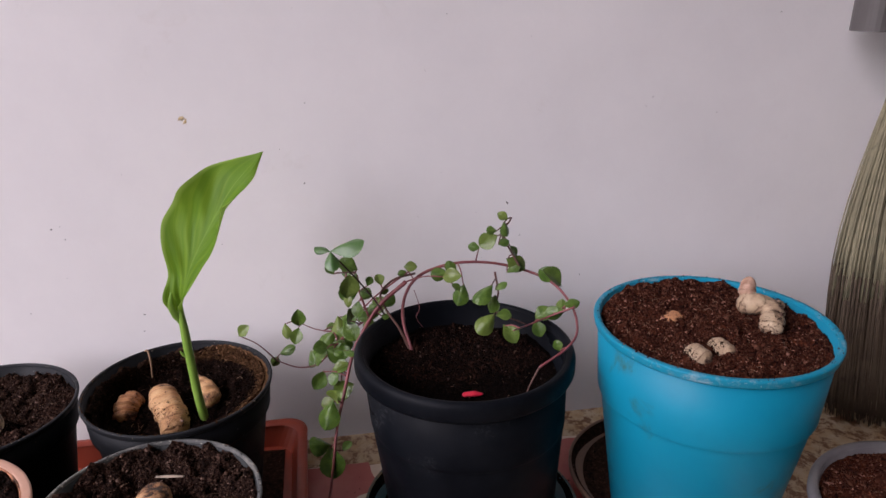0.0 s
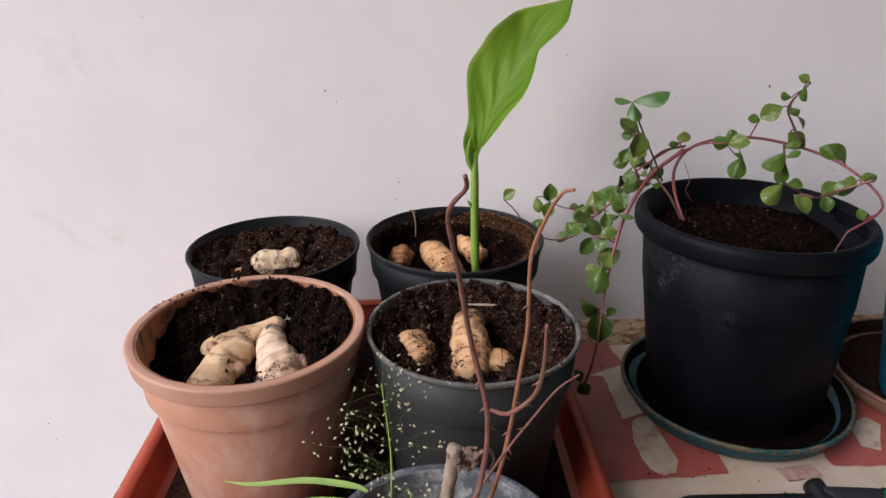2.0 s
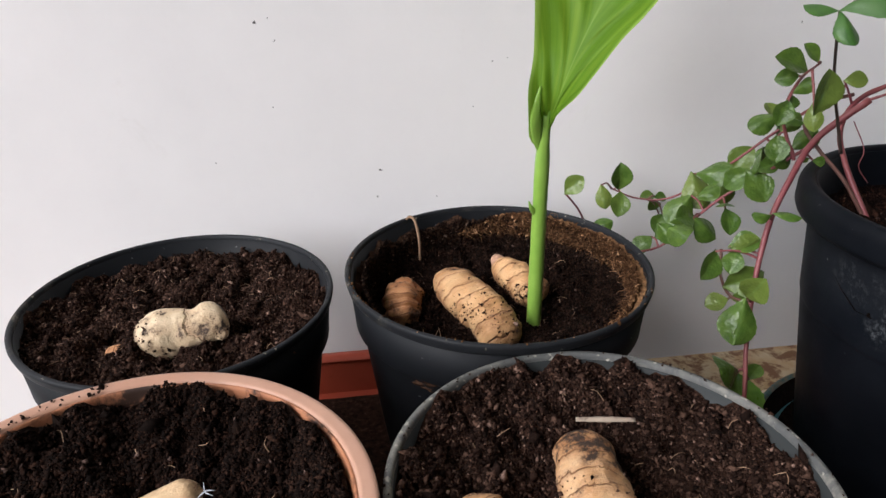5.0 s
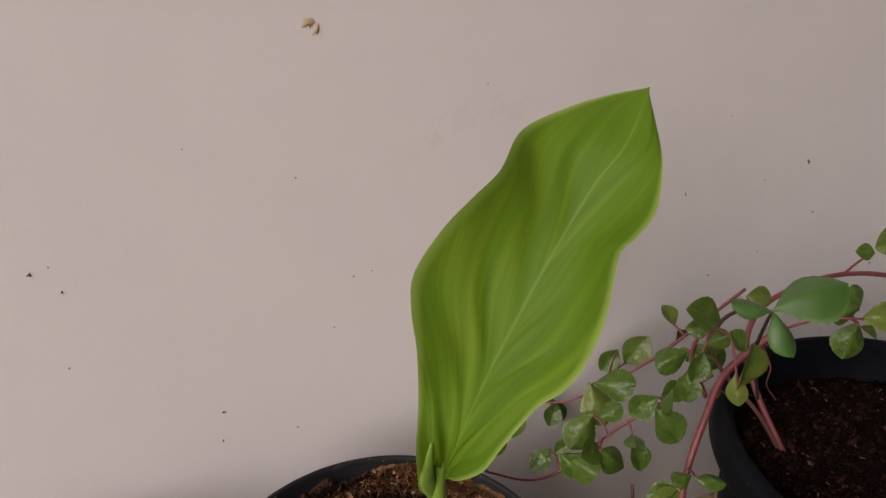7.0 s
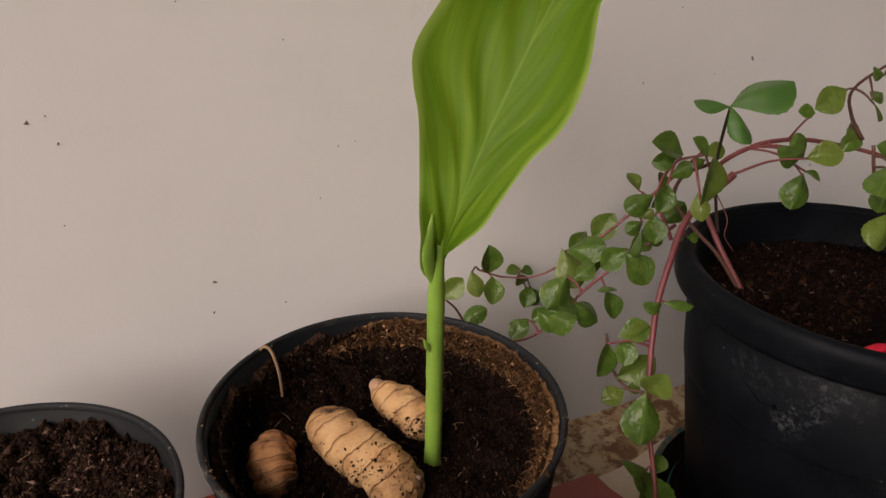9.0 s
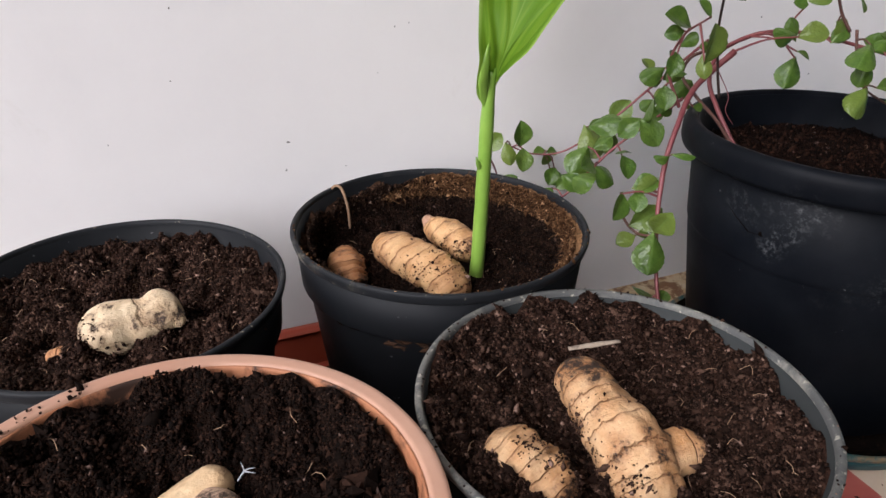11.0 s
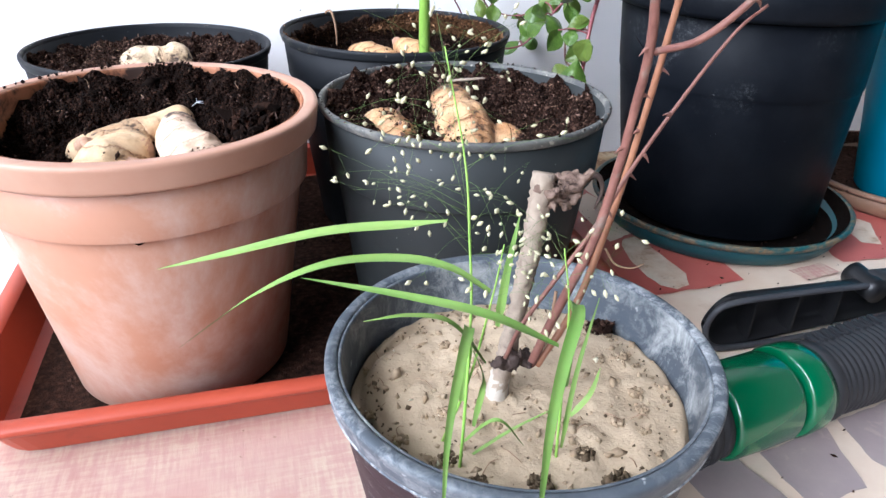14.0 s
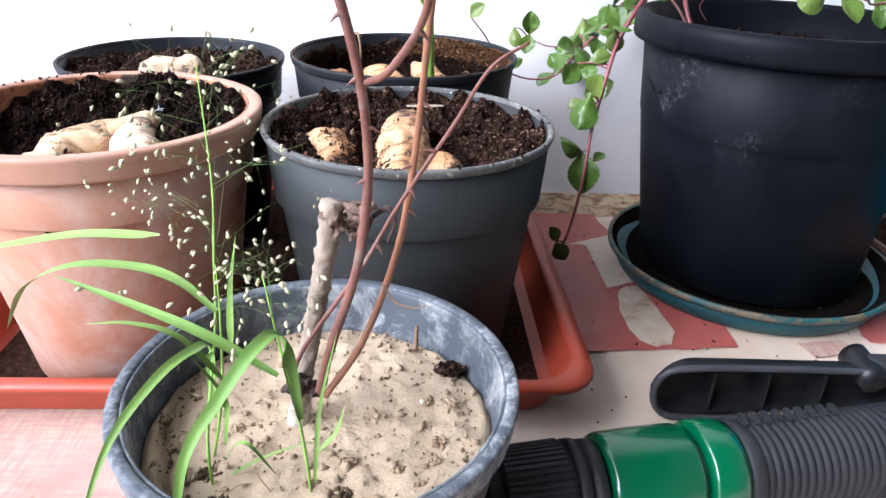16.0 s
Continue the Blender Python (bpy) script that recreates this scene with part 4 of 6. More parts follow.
pot((-0.2355, 0.486), 0.0848, 0.1601, 0.0085, ("grey", "grey_rim"), "grey plastic pot with a dusty rim and turmeric roots", h_front, 0.0085, BROWN, 46000, 0.0005, 0.74, 0.74, 0.0055, 0.0026, 0.004, wall=0.0018, flat_rim=True, seed=14)
big = pot((0.0368, 0.606), 0.107, 0.2083, 0.0135, ("big_black", "big_black"), "large scuffed black pot with a thick rounded rim", h_big, 0.003, ("soil_p", "crumb_p"), 32000, 0.0005, 0.79, 0.62, 0.02, 0.0075, 0.001, seed=15, rolled=True, lean=(0.008, -0.006))
pot(BLUE_AT, BLUE_R, BLUE_TOP, 0.014, ("blue", "blue_rim"), "bright turquoise-blue plastic pot filled with reddish soil", h_blue, 0.005, RED, 34000, 0.00062, 0.7, 0.66, 0.0085, 0.0042, 0.0035, seed=16, n_fibre=130, flat_rim=True)
pot((0.415, 0.41), 0.106, 0.11, 0.0004, ("clear", "clear"), "clouded plastic pot with reddish soil", h_right, 0.003, RED, 12000, 0.0007, 0.75, 0.6, 0.012, 0.006, 0.002, seed=17)
pot((-0.266, 0.3024), 0.0742, 0.1162, 0.003, ("slate_body", "slate"), "small slate-grey pot with limescale and sandy soil", h_small, 0.002, SAND, 420, 0.0007, 0.72, 0.8, 0.0105, 0.0042, 0.001, seed=18, freq=70, nr=48, n_fibre=30, wall=0.0018, lining="slate_lime", flat_rim=True)


def saucer(at, r, h, base, mat, rim_mat, label):
    cx, cy = at
    s = thing("saucer", (cx, cy, base), label, "saucer", "pot saucers")
    part("dish", lathe([(0.001, base), (r * 0.88, base), (r * 0.915, base + 0.003), (r * 0.985, base + h - 0.002), (r * 0.96, base + h - 0.002), (r * 0.83, base + 0.006), (0.001, base + 0.006)], cx, cy, 112, 0.002, 3), M[mat], s)
    part("rim", lathe([(r * 0.955, base + h - 0.003), (r * 0.985, base + h - 0.006), (r, base + h - 0.004), (r, base + h - 0.001), (r * 0.98, base + h), (r * 0.955, base + h - 0.003)], cx, cy, 112, 0.002, 3), M[rim_mat], s)
    part("soil_film", lathe([(r * 0.3, base + 0.0066), (r * 0.6, base + 0.0072), (r * 0.83, base + 0.0072), (r * 0.88, base + 0.0108), (r * 0.925, base + h * 0.72 + 0.0014), (r * 0.958, base + h - 0.0014), (r * 0.964, base + h - 0.0006)], cx, cy, 96, 0.006, 5), M["soil_p" if mat == "teal" else "soil_b"], s, "thin layer of washed-out soil")
    rs = np.random.RandomState(int(r * 1000))
    a, q = rs.rand(900) * 6.28, r * 0.84 * np.sqrt(rs.uniform(0.4, 1, 900))
    part("spilled_soil", crumbs(np.stack([cx + q * np.cos(a), cy + q * np.sin(a), np.full(900, base + 0.0062)], 1), 0.0009, 9), M["crumb"], s, "", False, "stuff")


saucer((0.044, 0.597), 0.112, 0.0225, 0.0035, "teal", "teal_rim", "teal plastic saucer with a dirty worn rim")
saucer((0.273, 0.607), 0.111, 0.024, 0.0035, "tan", "tan", "tan plastic saucer with spilled soil")


# ---- roots lying on the soil ----
def root(pts, radii, n=70, seg=28, knob=0.13, ring=0.035, spacing=0.0105, seed=0, flat=0.9):
    """A rhizome: unevenly ringed, knobbly tube with round ends; the ring count at each vertex comes with it."""
    rs = np.random.RandomState(int(seed) + 100)
    c = spline(pts, n)
    s = np.concatenate([[0], np.cumsum(np.linalg.norm(np.diff(c, axis=0), axis=1))]) * U
    t = np.linspace(0, 1, n)
    r = np.interp(t, np.linspace(0, 1, len(radii)), radii)
    e = min(0.3, 0.8 * r.mean() / (s[-1] / U))
    cap = np.sqrt(np.clip(1 - np.clip(1 - t / e, 0, 1) ** 2, 0.004, 1)) * np.sqrt(np.clip(1 - np.clip(1 - (1 - t) / e, 0, 1) ** 2, 0.004, 1))
    marks = np.concatenate([[0], np.cumsum(spacing * rs.uniform(0.55, 1.5, 60))])
    phase = np.interp(s, marks, np.arange(61)) + 0.3
    r = r * cap
    _, u, w = frames_along(c)
    a = np.arange(seg) * 2 * np.pi / seg
    v, al = [], []
    for i in range(n):
        for j in range(seg):
            d = math.cos(a[j]) * u[i] + flat * math.sin(a[j]) * w[i]
            p = c[i] + d * r[i]
            ph = phase[i] + 0.22 * math.sin(a[j] + seed) + 0.1 * math.sin(2 * a[j] + 2.3 * seed)
            saw = (ph % 1.0) - 0.66
            k = 1 + knob * fractal(*(p * 45 + seed), 1, 2) + knob * 0.4 * fractal(*(p * 170 + seed), 1, 2)
            k *= 1 - ring * math.exp(-(saw / 0.12) ** 2) + ring * 0.5 * math.exp(-((saw + 0.3) / 0.25) ** 2)
            v.append(c[i] + d * r[i] * k)
            al.append(ph)
    f = [(i * seg + j, i * seg + (j + 1) % seg, (i + 1) * seg + (j + 1) % seg, (i + 1) * seg + j) for i in range(n - 1) for j in range(seg)]
    f += [tuple(range(seg))[::-1], tuple((n - 1) * seg + j for j in range(seg))]
    return np.array(v), f, al


def fused(geos, along, mat, parent, name="body", label=""):
    """Grow the limbs of a root into one skin, keeping the ring count of the nearest limb."""
    v, f = join(*geos)
    v = v * U - np.array(root_at(parent))
    raw = new("raw_root", build("raw_root", v, f, mat))
    rm = raw.modifiers.new("remesh", "REMESH")
    rm.mode, rm.voxel_size, rm.use_smooth_shade = "VOXEL", 0.0007 if name == "body" else 0.0004, True
    sm = raw.modifiers.new("smooth", "SMOOTH")
    sm.factor, sm.iterations = 0.5, 3 if name == "body" else 1
    me = bpy.data.meshes.new_from_object(raw.evaluated_get(bpy.context.evaluated_depsgraph_get()))
    bpy.data.objects.remove(raw)
    me.name = name
    if name != "body":
        nrm = [q.normal.copy() for q in me.vertices]
        for q, d in zip(me.vertices, nrm):
            q.co += d * 0.0011 * fractal(q.co.x, q.co.y, q.co.z, 420, 4)
    tree = kdtree.KDTree(len(v))
    for i, p in enumerate(v):
        tree.insert(p, i)
    tree.balance()
    at = me.attributes.new("along", "FLOAT", "POINT")
    at.data.foreach_set("value", [along[tree.find(q.co)[1]] for q in me.vertices])
    ob = tagged(new(name, me), label)
    ob.parent = parent
    return me


def rhizome(name, label, pieces, mat, category, spacing, shift=(0, 0, 0), earth=0, ring=0.035, knob=0.13):
    """pieces: (part name, points, radii)."""
    pieces = [(nm, np.asarray(pts, float) + shift, radii) for nm, pts, radii in pieces]
    p0 = np.asarray(pieces[0][1], float).mean(0)
    t = thing(name, p0, label, category, "roots on the soil")
    allv = []
    if len(pieces) > 1:
        bits = []
        for k, (nm, pts, radii) in enumerate(pieces):
            small = nm != "body" and len(pts) < 3
            bits.append(root(pts, radii, 40 if small else 84, 24 if small else 36, knob, spacing=spacing, seed=k + len(label), ring=ring))
        me = fused([b[:2] for b in bits], [q + (100 if p[0] == "bud" else 0) for b, p in zip(bits, pieces) for q in b[2]], M[mat], t)
        allv = [np.array([tuple(q.co) for q in me.vertices]) / U + np.array(root_at(t)) / U]
        pieces = []
    for k, (nm, pts, radii) in enumerate(pieces):
        small = nm != "body" and len(pts) < 3
        v, f, al = root(pts, radii, 30 if small else 110, 20 if small else 44, knob, spacing=spacing, seed=k + len(label), ring=ring)
        allv.append(v)
        ob = part(nm, (v, f), M[mat], t)
        at = ob.data.attributes.new("along", "FLOAT", "POINT")
        at.data.foreach_set("value", al)
    if earth:
        rs = np.random.RandomState(len(label) + 7)
        v = np.concatenate(allv)
        low = (v[:, 2].max() - v[:, 2]) / (np.ptp(v[:, 2]) + 1e-6)
        near = (v[:, 1].max() - v[:, 1]) / (np.ptp(v[:, 1]) + 1e-6)
        w = np.array([max(0.0, fractal(*p, 38, 3) + 0.75 * a + 0.35 * b - 0.55) for p, a, b in zip(v, low, near)]) ** 1.3
        pick = rs.choice(len(v), earth, p=w / w.sum())
        part("clinging_soil", crumbs(v[pick] + rs.randn(earth, 3) * 0.0007, 0.00036, 3), M["crumb_b"], t, "", True, "stuff")
    return t


rhizome("ginger", "pale forked ginger root lying on dark soil", [
    ("body", [(-0.424, 0.501, 0.145), (-0.43, 0.484, 0.142), (-0.438, 0.461, 0.137), (-0.447, 0.437, 0.129)], [0.0125, 0.0155, 0.0182, 0.0168]),
    ("branch", [(-0.394, 0.5165, 0.1505), (-0.41, 0.509, 0.148), (-0.43, 0.499, 0.143), (-0.446, 0.494, 0.14), (-0.459, 0.491, 0.137)], [0.0092, 0.0105, 0.0125, 0.0128, 0.0105]),
    ("bud", [(-0.424, 0.4845, 0.1425), (-0.414, 0.4875, 0.144)], [0.0085, 0.0055]),
    ("bud", [(-0.426, 0.461, 0.14), (-0.416, 0.463, 0.142)], [0.009, 0.0058]),
    ("bud", [(-0.4475, 0.488, 0.147), (-0.449, 0.4845, 0.151)], [0.0055, 0.004])],
    "ginger", "ginger", 0.016, (0.005, 0.0, -0.004), 500, 0.06, 0.2)
rhizome("ginger", "pale fat ginger root with a side bud", [
    ("body", [(-0.4045, 0.5085, 0.1535), (-0.402, 0.497, 0.1495), (-0.399, 0.484, 0.1455), (-0.391, 0.462, 0.139), (-0.385, 0.437, 0.128)], [0.0085, 0.012, 0.016, 0.0192, 0.0172]),
    ("knob", [(-0.384, 0.464, 0.141), (-0.374, 0.467, 0.1425)], [0.0095, 0.008]),
    ("bud", [(-0.378, 0.4655, 0.142), (-0.3685, 0.468, 0.144)], [0.0092, 0.0066])],
    "ginger_fat", "ginger", 0.0135, (0.005, 0.0, -0.004), 1300, 0.06, 0.18)
rhizome("turmeric_root", "earth-covered turmeric root with a side finger", [
    ("body", [(-0.238, 0.518, 0.1535), (-0.24, 0.49, 0.151), (-0.24, 0.468, 0.145), (-0.241, 0.443, 0.135)], [0.0112, 0.0132, 0.0152, 0.0146]),
    ("finger", [(-0.235, 0.462, 0.14), (-0.22, 0.462, 0.14), (-0.206, 0.46, 0.138)], [0.0095, 0.0105, 0.009])], "turmeric", "turmeric root", 0.0062, (0.002, 0.003, -0.003), 1500, 0.05, 0.2)
rhizome("turmeric_root", "short earth-covered turmeric root", [
    ("body", [(-0.291, 0.494, 0.147), (-0.283, 0.477, 0.145), (-0.275, 0.457, 0.138)], [0.0105, 0.0135, 0.0132])], "turmeric", "turmeric root", 0.0062, (0.002, 0.003, -0.003), 1800, 0.06, 0.24)
rhizome("turmeric_root", "large tan turmeric root with dark earth at one end", [
    ("body", [(-0.267, 0.691, 0.134), (-0.261, 0.668, 0.136), (-0.25, 0.642, 0.134), (-0.24, 0.618, 0.126)], [0.0098, 0.0138, 0.0148, 0.0135])], "turmeric_tan", "turmeric root", 0.0058, (0.0, 0.004, 0.003), 650, 0.05, 0.2)
rhizome("turmeric_root", "small ruddy turmeric root", [
    ("body", [(-0.292, 0.688, 0.133), (-0.297, 0.668, 0.132), (-0.298, 0.65, 0.122)], [0.0095, 0.0115, 0.0098])], "turmeric_red", "turmeric root", 0.0052, (0.0, 0.004, 0.003), 500, 0.11, 0.32)
rhizome("turmeric_root", "tan turmeric root beside the green stem", [
    ("body", [(-0.232, 0.696, 0.139), (-0.223, 0.678, 0.138), (-0.212, 0.656, 0.133)], [0.0088, 0.011, 0.0108]),
    ("bud", [(-0.23, 0.691, 0.141), (-0.2345, 0.695, 0.1465)], [0.0062, 0.004])], "turmeric_tan", "turmeric root", 0.0048, (0.0, 0.004, 0.003), 500, 0.08, 0.3)
rhizome("turmeric_root", "cream turmeric root with two rounded lobes", [
    ("body", [(-0.446, 0.631, 0.146), (-0.428, 0.632, 0.149), (-0.413, 0.633, 0.151), (-0.399, 0.638, 0.156)], [0.013, 0.0142, 0.0112, 0.0135]),
    ("knob", [(-0.403, 0.634, 0.151), (-0.399, 0.622, 0.149)], [0.007, 0.0028])], "turmeric_pale", "turmeric root", 0.014, (0.003, 0.0, 0.001), 380, 0.02, 0.2)
rhizome("turmeric_root", "small orange root piece half in the soil", [
    ("body", [(-0.461, 0.628, 0.14), (-0.45, 0.627, 0.142)], [0.006, 0.006])], "turmeric_red", "turmeric root", 0.0045, (0.003, 0.0, 0.001))
dz = BLUE_TOP - 0.235
rhizome("ginger", "knobbly cream ginger root with a pointed bud", [
    ("body", [(0.335, 0.602, 0.236 + dz), (0.345, 0.59, 0.242 + dz), (0.356, 0.585, 0.241 + dz), (0.352, 0.565, 0.238 + dz)], [0.011, 0.0115, 0.01, 0.011]),
    ("bud", [(0.342, 0.6, 0.245 + dz), (0.347, 0.606, 0.264 + dz)], [0.01, 0.006]),
    ("branch", [(0.372, 0.595, 0.238 + dz), (0.38, 0.592, 0.234 + dz)], [0.006, 0.004]),
    ("branch", [(0.352, 0.57, 0.238 + dz), (0.336, 0.55, 0.231 + dz)], [0.0115, 0.0095])], "ginger_dull", "ginger", 0.0065, (-0.028, -0.02, 0.001), 1800, 0.05)
rhizome("turmeric_root", "short tan root in reddish soil", [("body", [(0.252, 0.543, 0.226 + dz), (0.255, 0.519, 0.226 + dz)], [0.0105, 0.01])], "ginger_dull", "turmeric root", 0.0052, (-0.028, -0.02, 0.001), 2000, 0.06)
rhizome("turmeric_root", "short speckled root in reddish soil", [("body", [(0.28, 0.552, 0.226 + dz), (0.281, 0.524, 0.226 + dz)], [0.0095, 0.0095])], "ginger_dull", "turmeric root", 0.0052, (-0.028, -0.02, 0.001), 2000, 0.06)
rhizome("turmeric_root", "dark earthy root lump", [("body", [(0.25, 0.59, 0.228 + dz), (0.275, 0.602, 0.229 + dz)], [0.01, 0.0145])], "turmeric_red", "turmeric root", 0.0052, (-0.028, -0.02, -0.003), 2200, 0.03)


# dry crust on the inside of the nursery pot, and bits on the rims
def inner_crust(cx, cy, r, z0, z1, a0, a1, n, seed):
    rs = np.random.RandomState(seed)
    a = np.radians(rs.uniform(a0, a1, n))
    z = rs.uniform(0, 1, n) ** 0.8
    top = z0 + (z1 - z0) * np.array([0.86 + 0.2 * noise.noise((k * 5, seed, 0.3)) for k in a])
    u = (np.degrees(a) - a0) / (a1 - a0)
    top = z0 + (top - z0) * np.clip(np.minimum(u, 1 - u) / 0.16, 0.05, 1) ** 0.7
    zz = z0 + (top - z0) * z
    q = r - 0.0036 * (1 - z) - 0.0014 * rs.rand(n)
    return np.stack([cx + q * np.cos(a), cy + q * np.sin(a), zz], 1)


def crust_band(cx, cy, r, z0, z1, a0, a1, seed, na=160, nz=12):
    """Lumpy sheet of dried earth on the inner wall, under the loose crumbs."""
    v = []
    for i in range(na):
        a = radians(a0 + (a1 - a0) * i / (na - 1))
        top = z0 + (z1 - z0) * (0.8 + 0.2 * noise.noise((a * 5, seed, 0.3)) + 0.14 * noise.noise((a * 31, seed, 0.7)))
        u = i / (na - 1)
        top = z0 - 0.003 + (top - z0 + 0.003) * min(1, min(u, 1 - u) / 0.16) ** 0.7
        for j in range(nz):
            z = j / (nz - 1)
            q = r + 0.0008 - 0.0036 * (1 - z) * min(1, min(u, 1 - u) / 0.25) + 0.0018 * fractal(a * 0.08, z * 0.03, seed, 140, 3) + (0.003 if j == nz - 1 else 0)
            v.append((cx + q * math.cos(a), cy + q * math.sin(a), z0 - 0.004 + (top - z0 + 0.004) * z))
    return np.array(v), [(i * nz + j, (i + 1) * nz + j, (i + 1) * nz + j + 1, i * nz + j + 1) for i in range(na - 1) for j in range(nz - 1)]


solo("soil_crust", join(crust_band(-0.2409, 0.6573, 0.0816, 0.152, 0.1645, -62, 96, 40), crumbs(inner_crust(-0.2409, 0.6573, 0.0814, 0.15, 0.165, -62, 98, 11000, 40), 0.00045, 41), fibres(inner_crust(-0.2409, 0.6573, 0.0804, 0.149, 0.1654, -58, 96, 1300, 49), 50, 0.0055)), M["crust"], "dry tan fibrous crust clinging inside the pot", "soil", "stuff", False)
solo("soil_crust", join(crust_band(-0.2409, 0.6573, 0.0806, 0.129, 0.1632, -62, 250, 42), crumbs(inner_crust(-0.2409, 0.6573, 0.0804, 0.129, 0.1638, -62, 250, 22000, 42), 0.00045, 43)), M["crust_brown"], "brown crust clinging inside the pot", "soil", "stuff", False)
solo("soil_crust", crumbs(inner_crust(-0.4107, 0.4827, 0.0795, 0.14, 0.163, 20, 165, 1500, 44), 0.0008, 45), M["crumb"], "dark soil smeared inside the terracotta pot", "soil", "stuff", False)
a = np.radians(np.random.RandomState(46).uniform(105, 165, 45))
q = np.random.RandomState(47).uniform(0.082, 0.0885, 45)
solo("soil_bits", crumbs(np.stack([-0.4107 + q * np.cos(a), 0.4827 + q * np.sin(a), np.full(45, 0.1662)], 1), 0.00055, 48), M["crumb"], "soil bits on the pot rim", "soil", "stuff", False)


# ---- turmeric plant ----
plant = thing("turmeric_plant", (-0.223, 0.64, 0.125), "young turmeric plant with one upright green leaf", "plant")
part("stem", tube([(-0.2165, 0.6555, 0.105), (-0.2192, 0.649, 0.125), (-0.2211, 0.6434, 0.1494), (-0.2228, 0.6383, 0.1984), (-0.2238, 0.6345, 0.24), (-0.2236, 0.632, 0.262)], [0.0046, 0.0044, 0.0042, 0.004, 0.004, 0.0022], 34, 16, 0.02, 4), M["green_stem"], plant, "pale green stem")
part("sheath", tube([(-0.2255, 0.6375, 0.2045), (-0.2285, 0.635, 0.2085), (-0.2302, 0.634, 0.2125)], [0.002, 0.0014, 0.0003], 10, 8), M["green_stem"], plant)


def turmeric_leaf():
    """Blade between a left edge, a midrib and a right edge that leans towards the light."""
    nu, nv = 70, 36
    tip = (-0.1381, 0.6473, 0.3957)
    mid = spline([(-0.2236, 0.6335, 0.2465), (-0.2195, 0.6275, 0.2695), (-0.2076, 0.6266, 0.3011), (-0.1897, 0.6293, 0.3326), (-0.1783, 0.6311, 0.3506), (-0.166, 0.6327, 0.3683), (-0.1545, 0.634, 0.3807), tip], nu)
    left = spline([(-0.226, 0.635, 0.2405), (-0.2318, 0.634, 0.2475), (-0.2333, 0.632, 0.2564), (-0.2358, 0.625, 0.2677), (-0.2352, 0.6274, 0.2756), (-0.2308, 0.6361, 0.2889), (-0.232, 0.633, 0.3129), (-0.2325, 0.6372, 0.3262), (-0.23, 0.6424, 0.3388), (-0.2197, 0.6433, 0.354), (-0.212, 0.636, 0.3676), (-0.2021, 0.6358, 0.376), (-0.1865, 0.6509, 0.3835), (-0.1645, 0.6575, 0.3878), (-0.1475, 0.658, 0.3911), tip], nu)
    right = spline([(-0.2225, 0.631, 0.2495), (-0.2227, 0.6278, 0.2554), (-0.2222, 0.6173, 0.2645), (-0.2163, 0.6097, 0.2744), (-0.2092, 0.6094, 0.2836), (-0.1989, 0.6054, 0.2993), (-0.192, 0.5982, 0.3101), (-0.1852, 0.5976, 0.3196), (-0.1791, 0.5993, 0.3342), (-0.1744, 0.6041, 0.3551), (-0.1712, 0.6027, 0.3599), (-0.1604, 0.6075, 0.3668), (-0.1475, 0.6227, 0.3763), (-0.1423, 0.6347, 0.3861), tip], nu)
    v, uv = [], []
    for i in range(nu):
        t = i / (nu - 1)
        for j in range(nv + 1):
            s = -1 + 2 * j / nv
            e = left[i] if s < 0 else right[i]
            k = abs(s)
            p = mid[i] + (right[i] - left[i]) * 0.5 * s + ((right[i] + left[i]) * 0.5 - mid[i]) * s * s
            span = np.linalg.norm(e - mid[i])
            back = 0.2 * span * k * k * (1 - k)
            wave = 0.0012 * k ** 1.5 * math.sin(12 * t + 2.5 * s)
            pleat = 0.0014 * math.sin(40 * (t - 0.34 * k)) * math.sin(math.pi * min(1, k * 1.1)) * (1 - t ** 3)
            v.append((p[0], p[1] + back + wave + pleat, p[2]))
            uv.append((t, s, 0.0))
    f = [(i * (nv + 1) + j, i * (nv + 1) + j + 1, (i + 1) * (nv + 1) + j + 1, (i + 1) * (nv + 1) + j) for i in range(nu - 1) for j in range(nv)]
    return np.array(v), f, uv


lv, lf, luv = turmeric_leaf()
blade = part("leaf", (lv, lf), M["blade"], plant, "broad bright green leaf with a pale midrib")
at = blade.data.attributes.new("blade", "FLOAT_VECTOR", "POINT")
at.data.foreach_set("vector", [c for k in luv for c in k])
part("leaf_base", tube([(-0.2246, 0.634, 0.2375), (-0.2275, 0.6328, 0.2465), (-0.2302, 0.629, 0.2575), (-0.2305, 0.627, 0.266), (-0.2288, 0.6278, 0.275)], [0.001, 0.0027, 0.0032, 0.0022, 0.0005], 24, 14, flat=0.5), M["green_stem"], plant, "rolled pale leaf base")


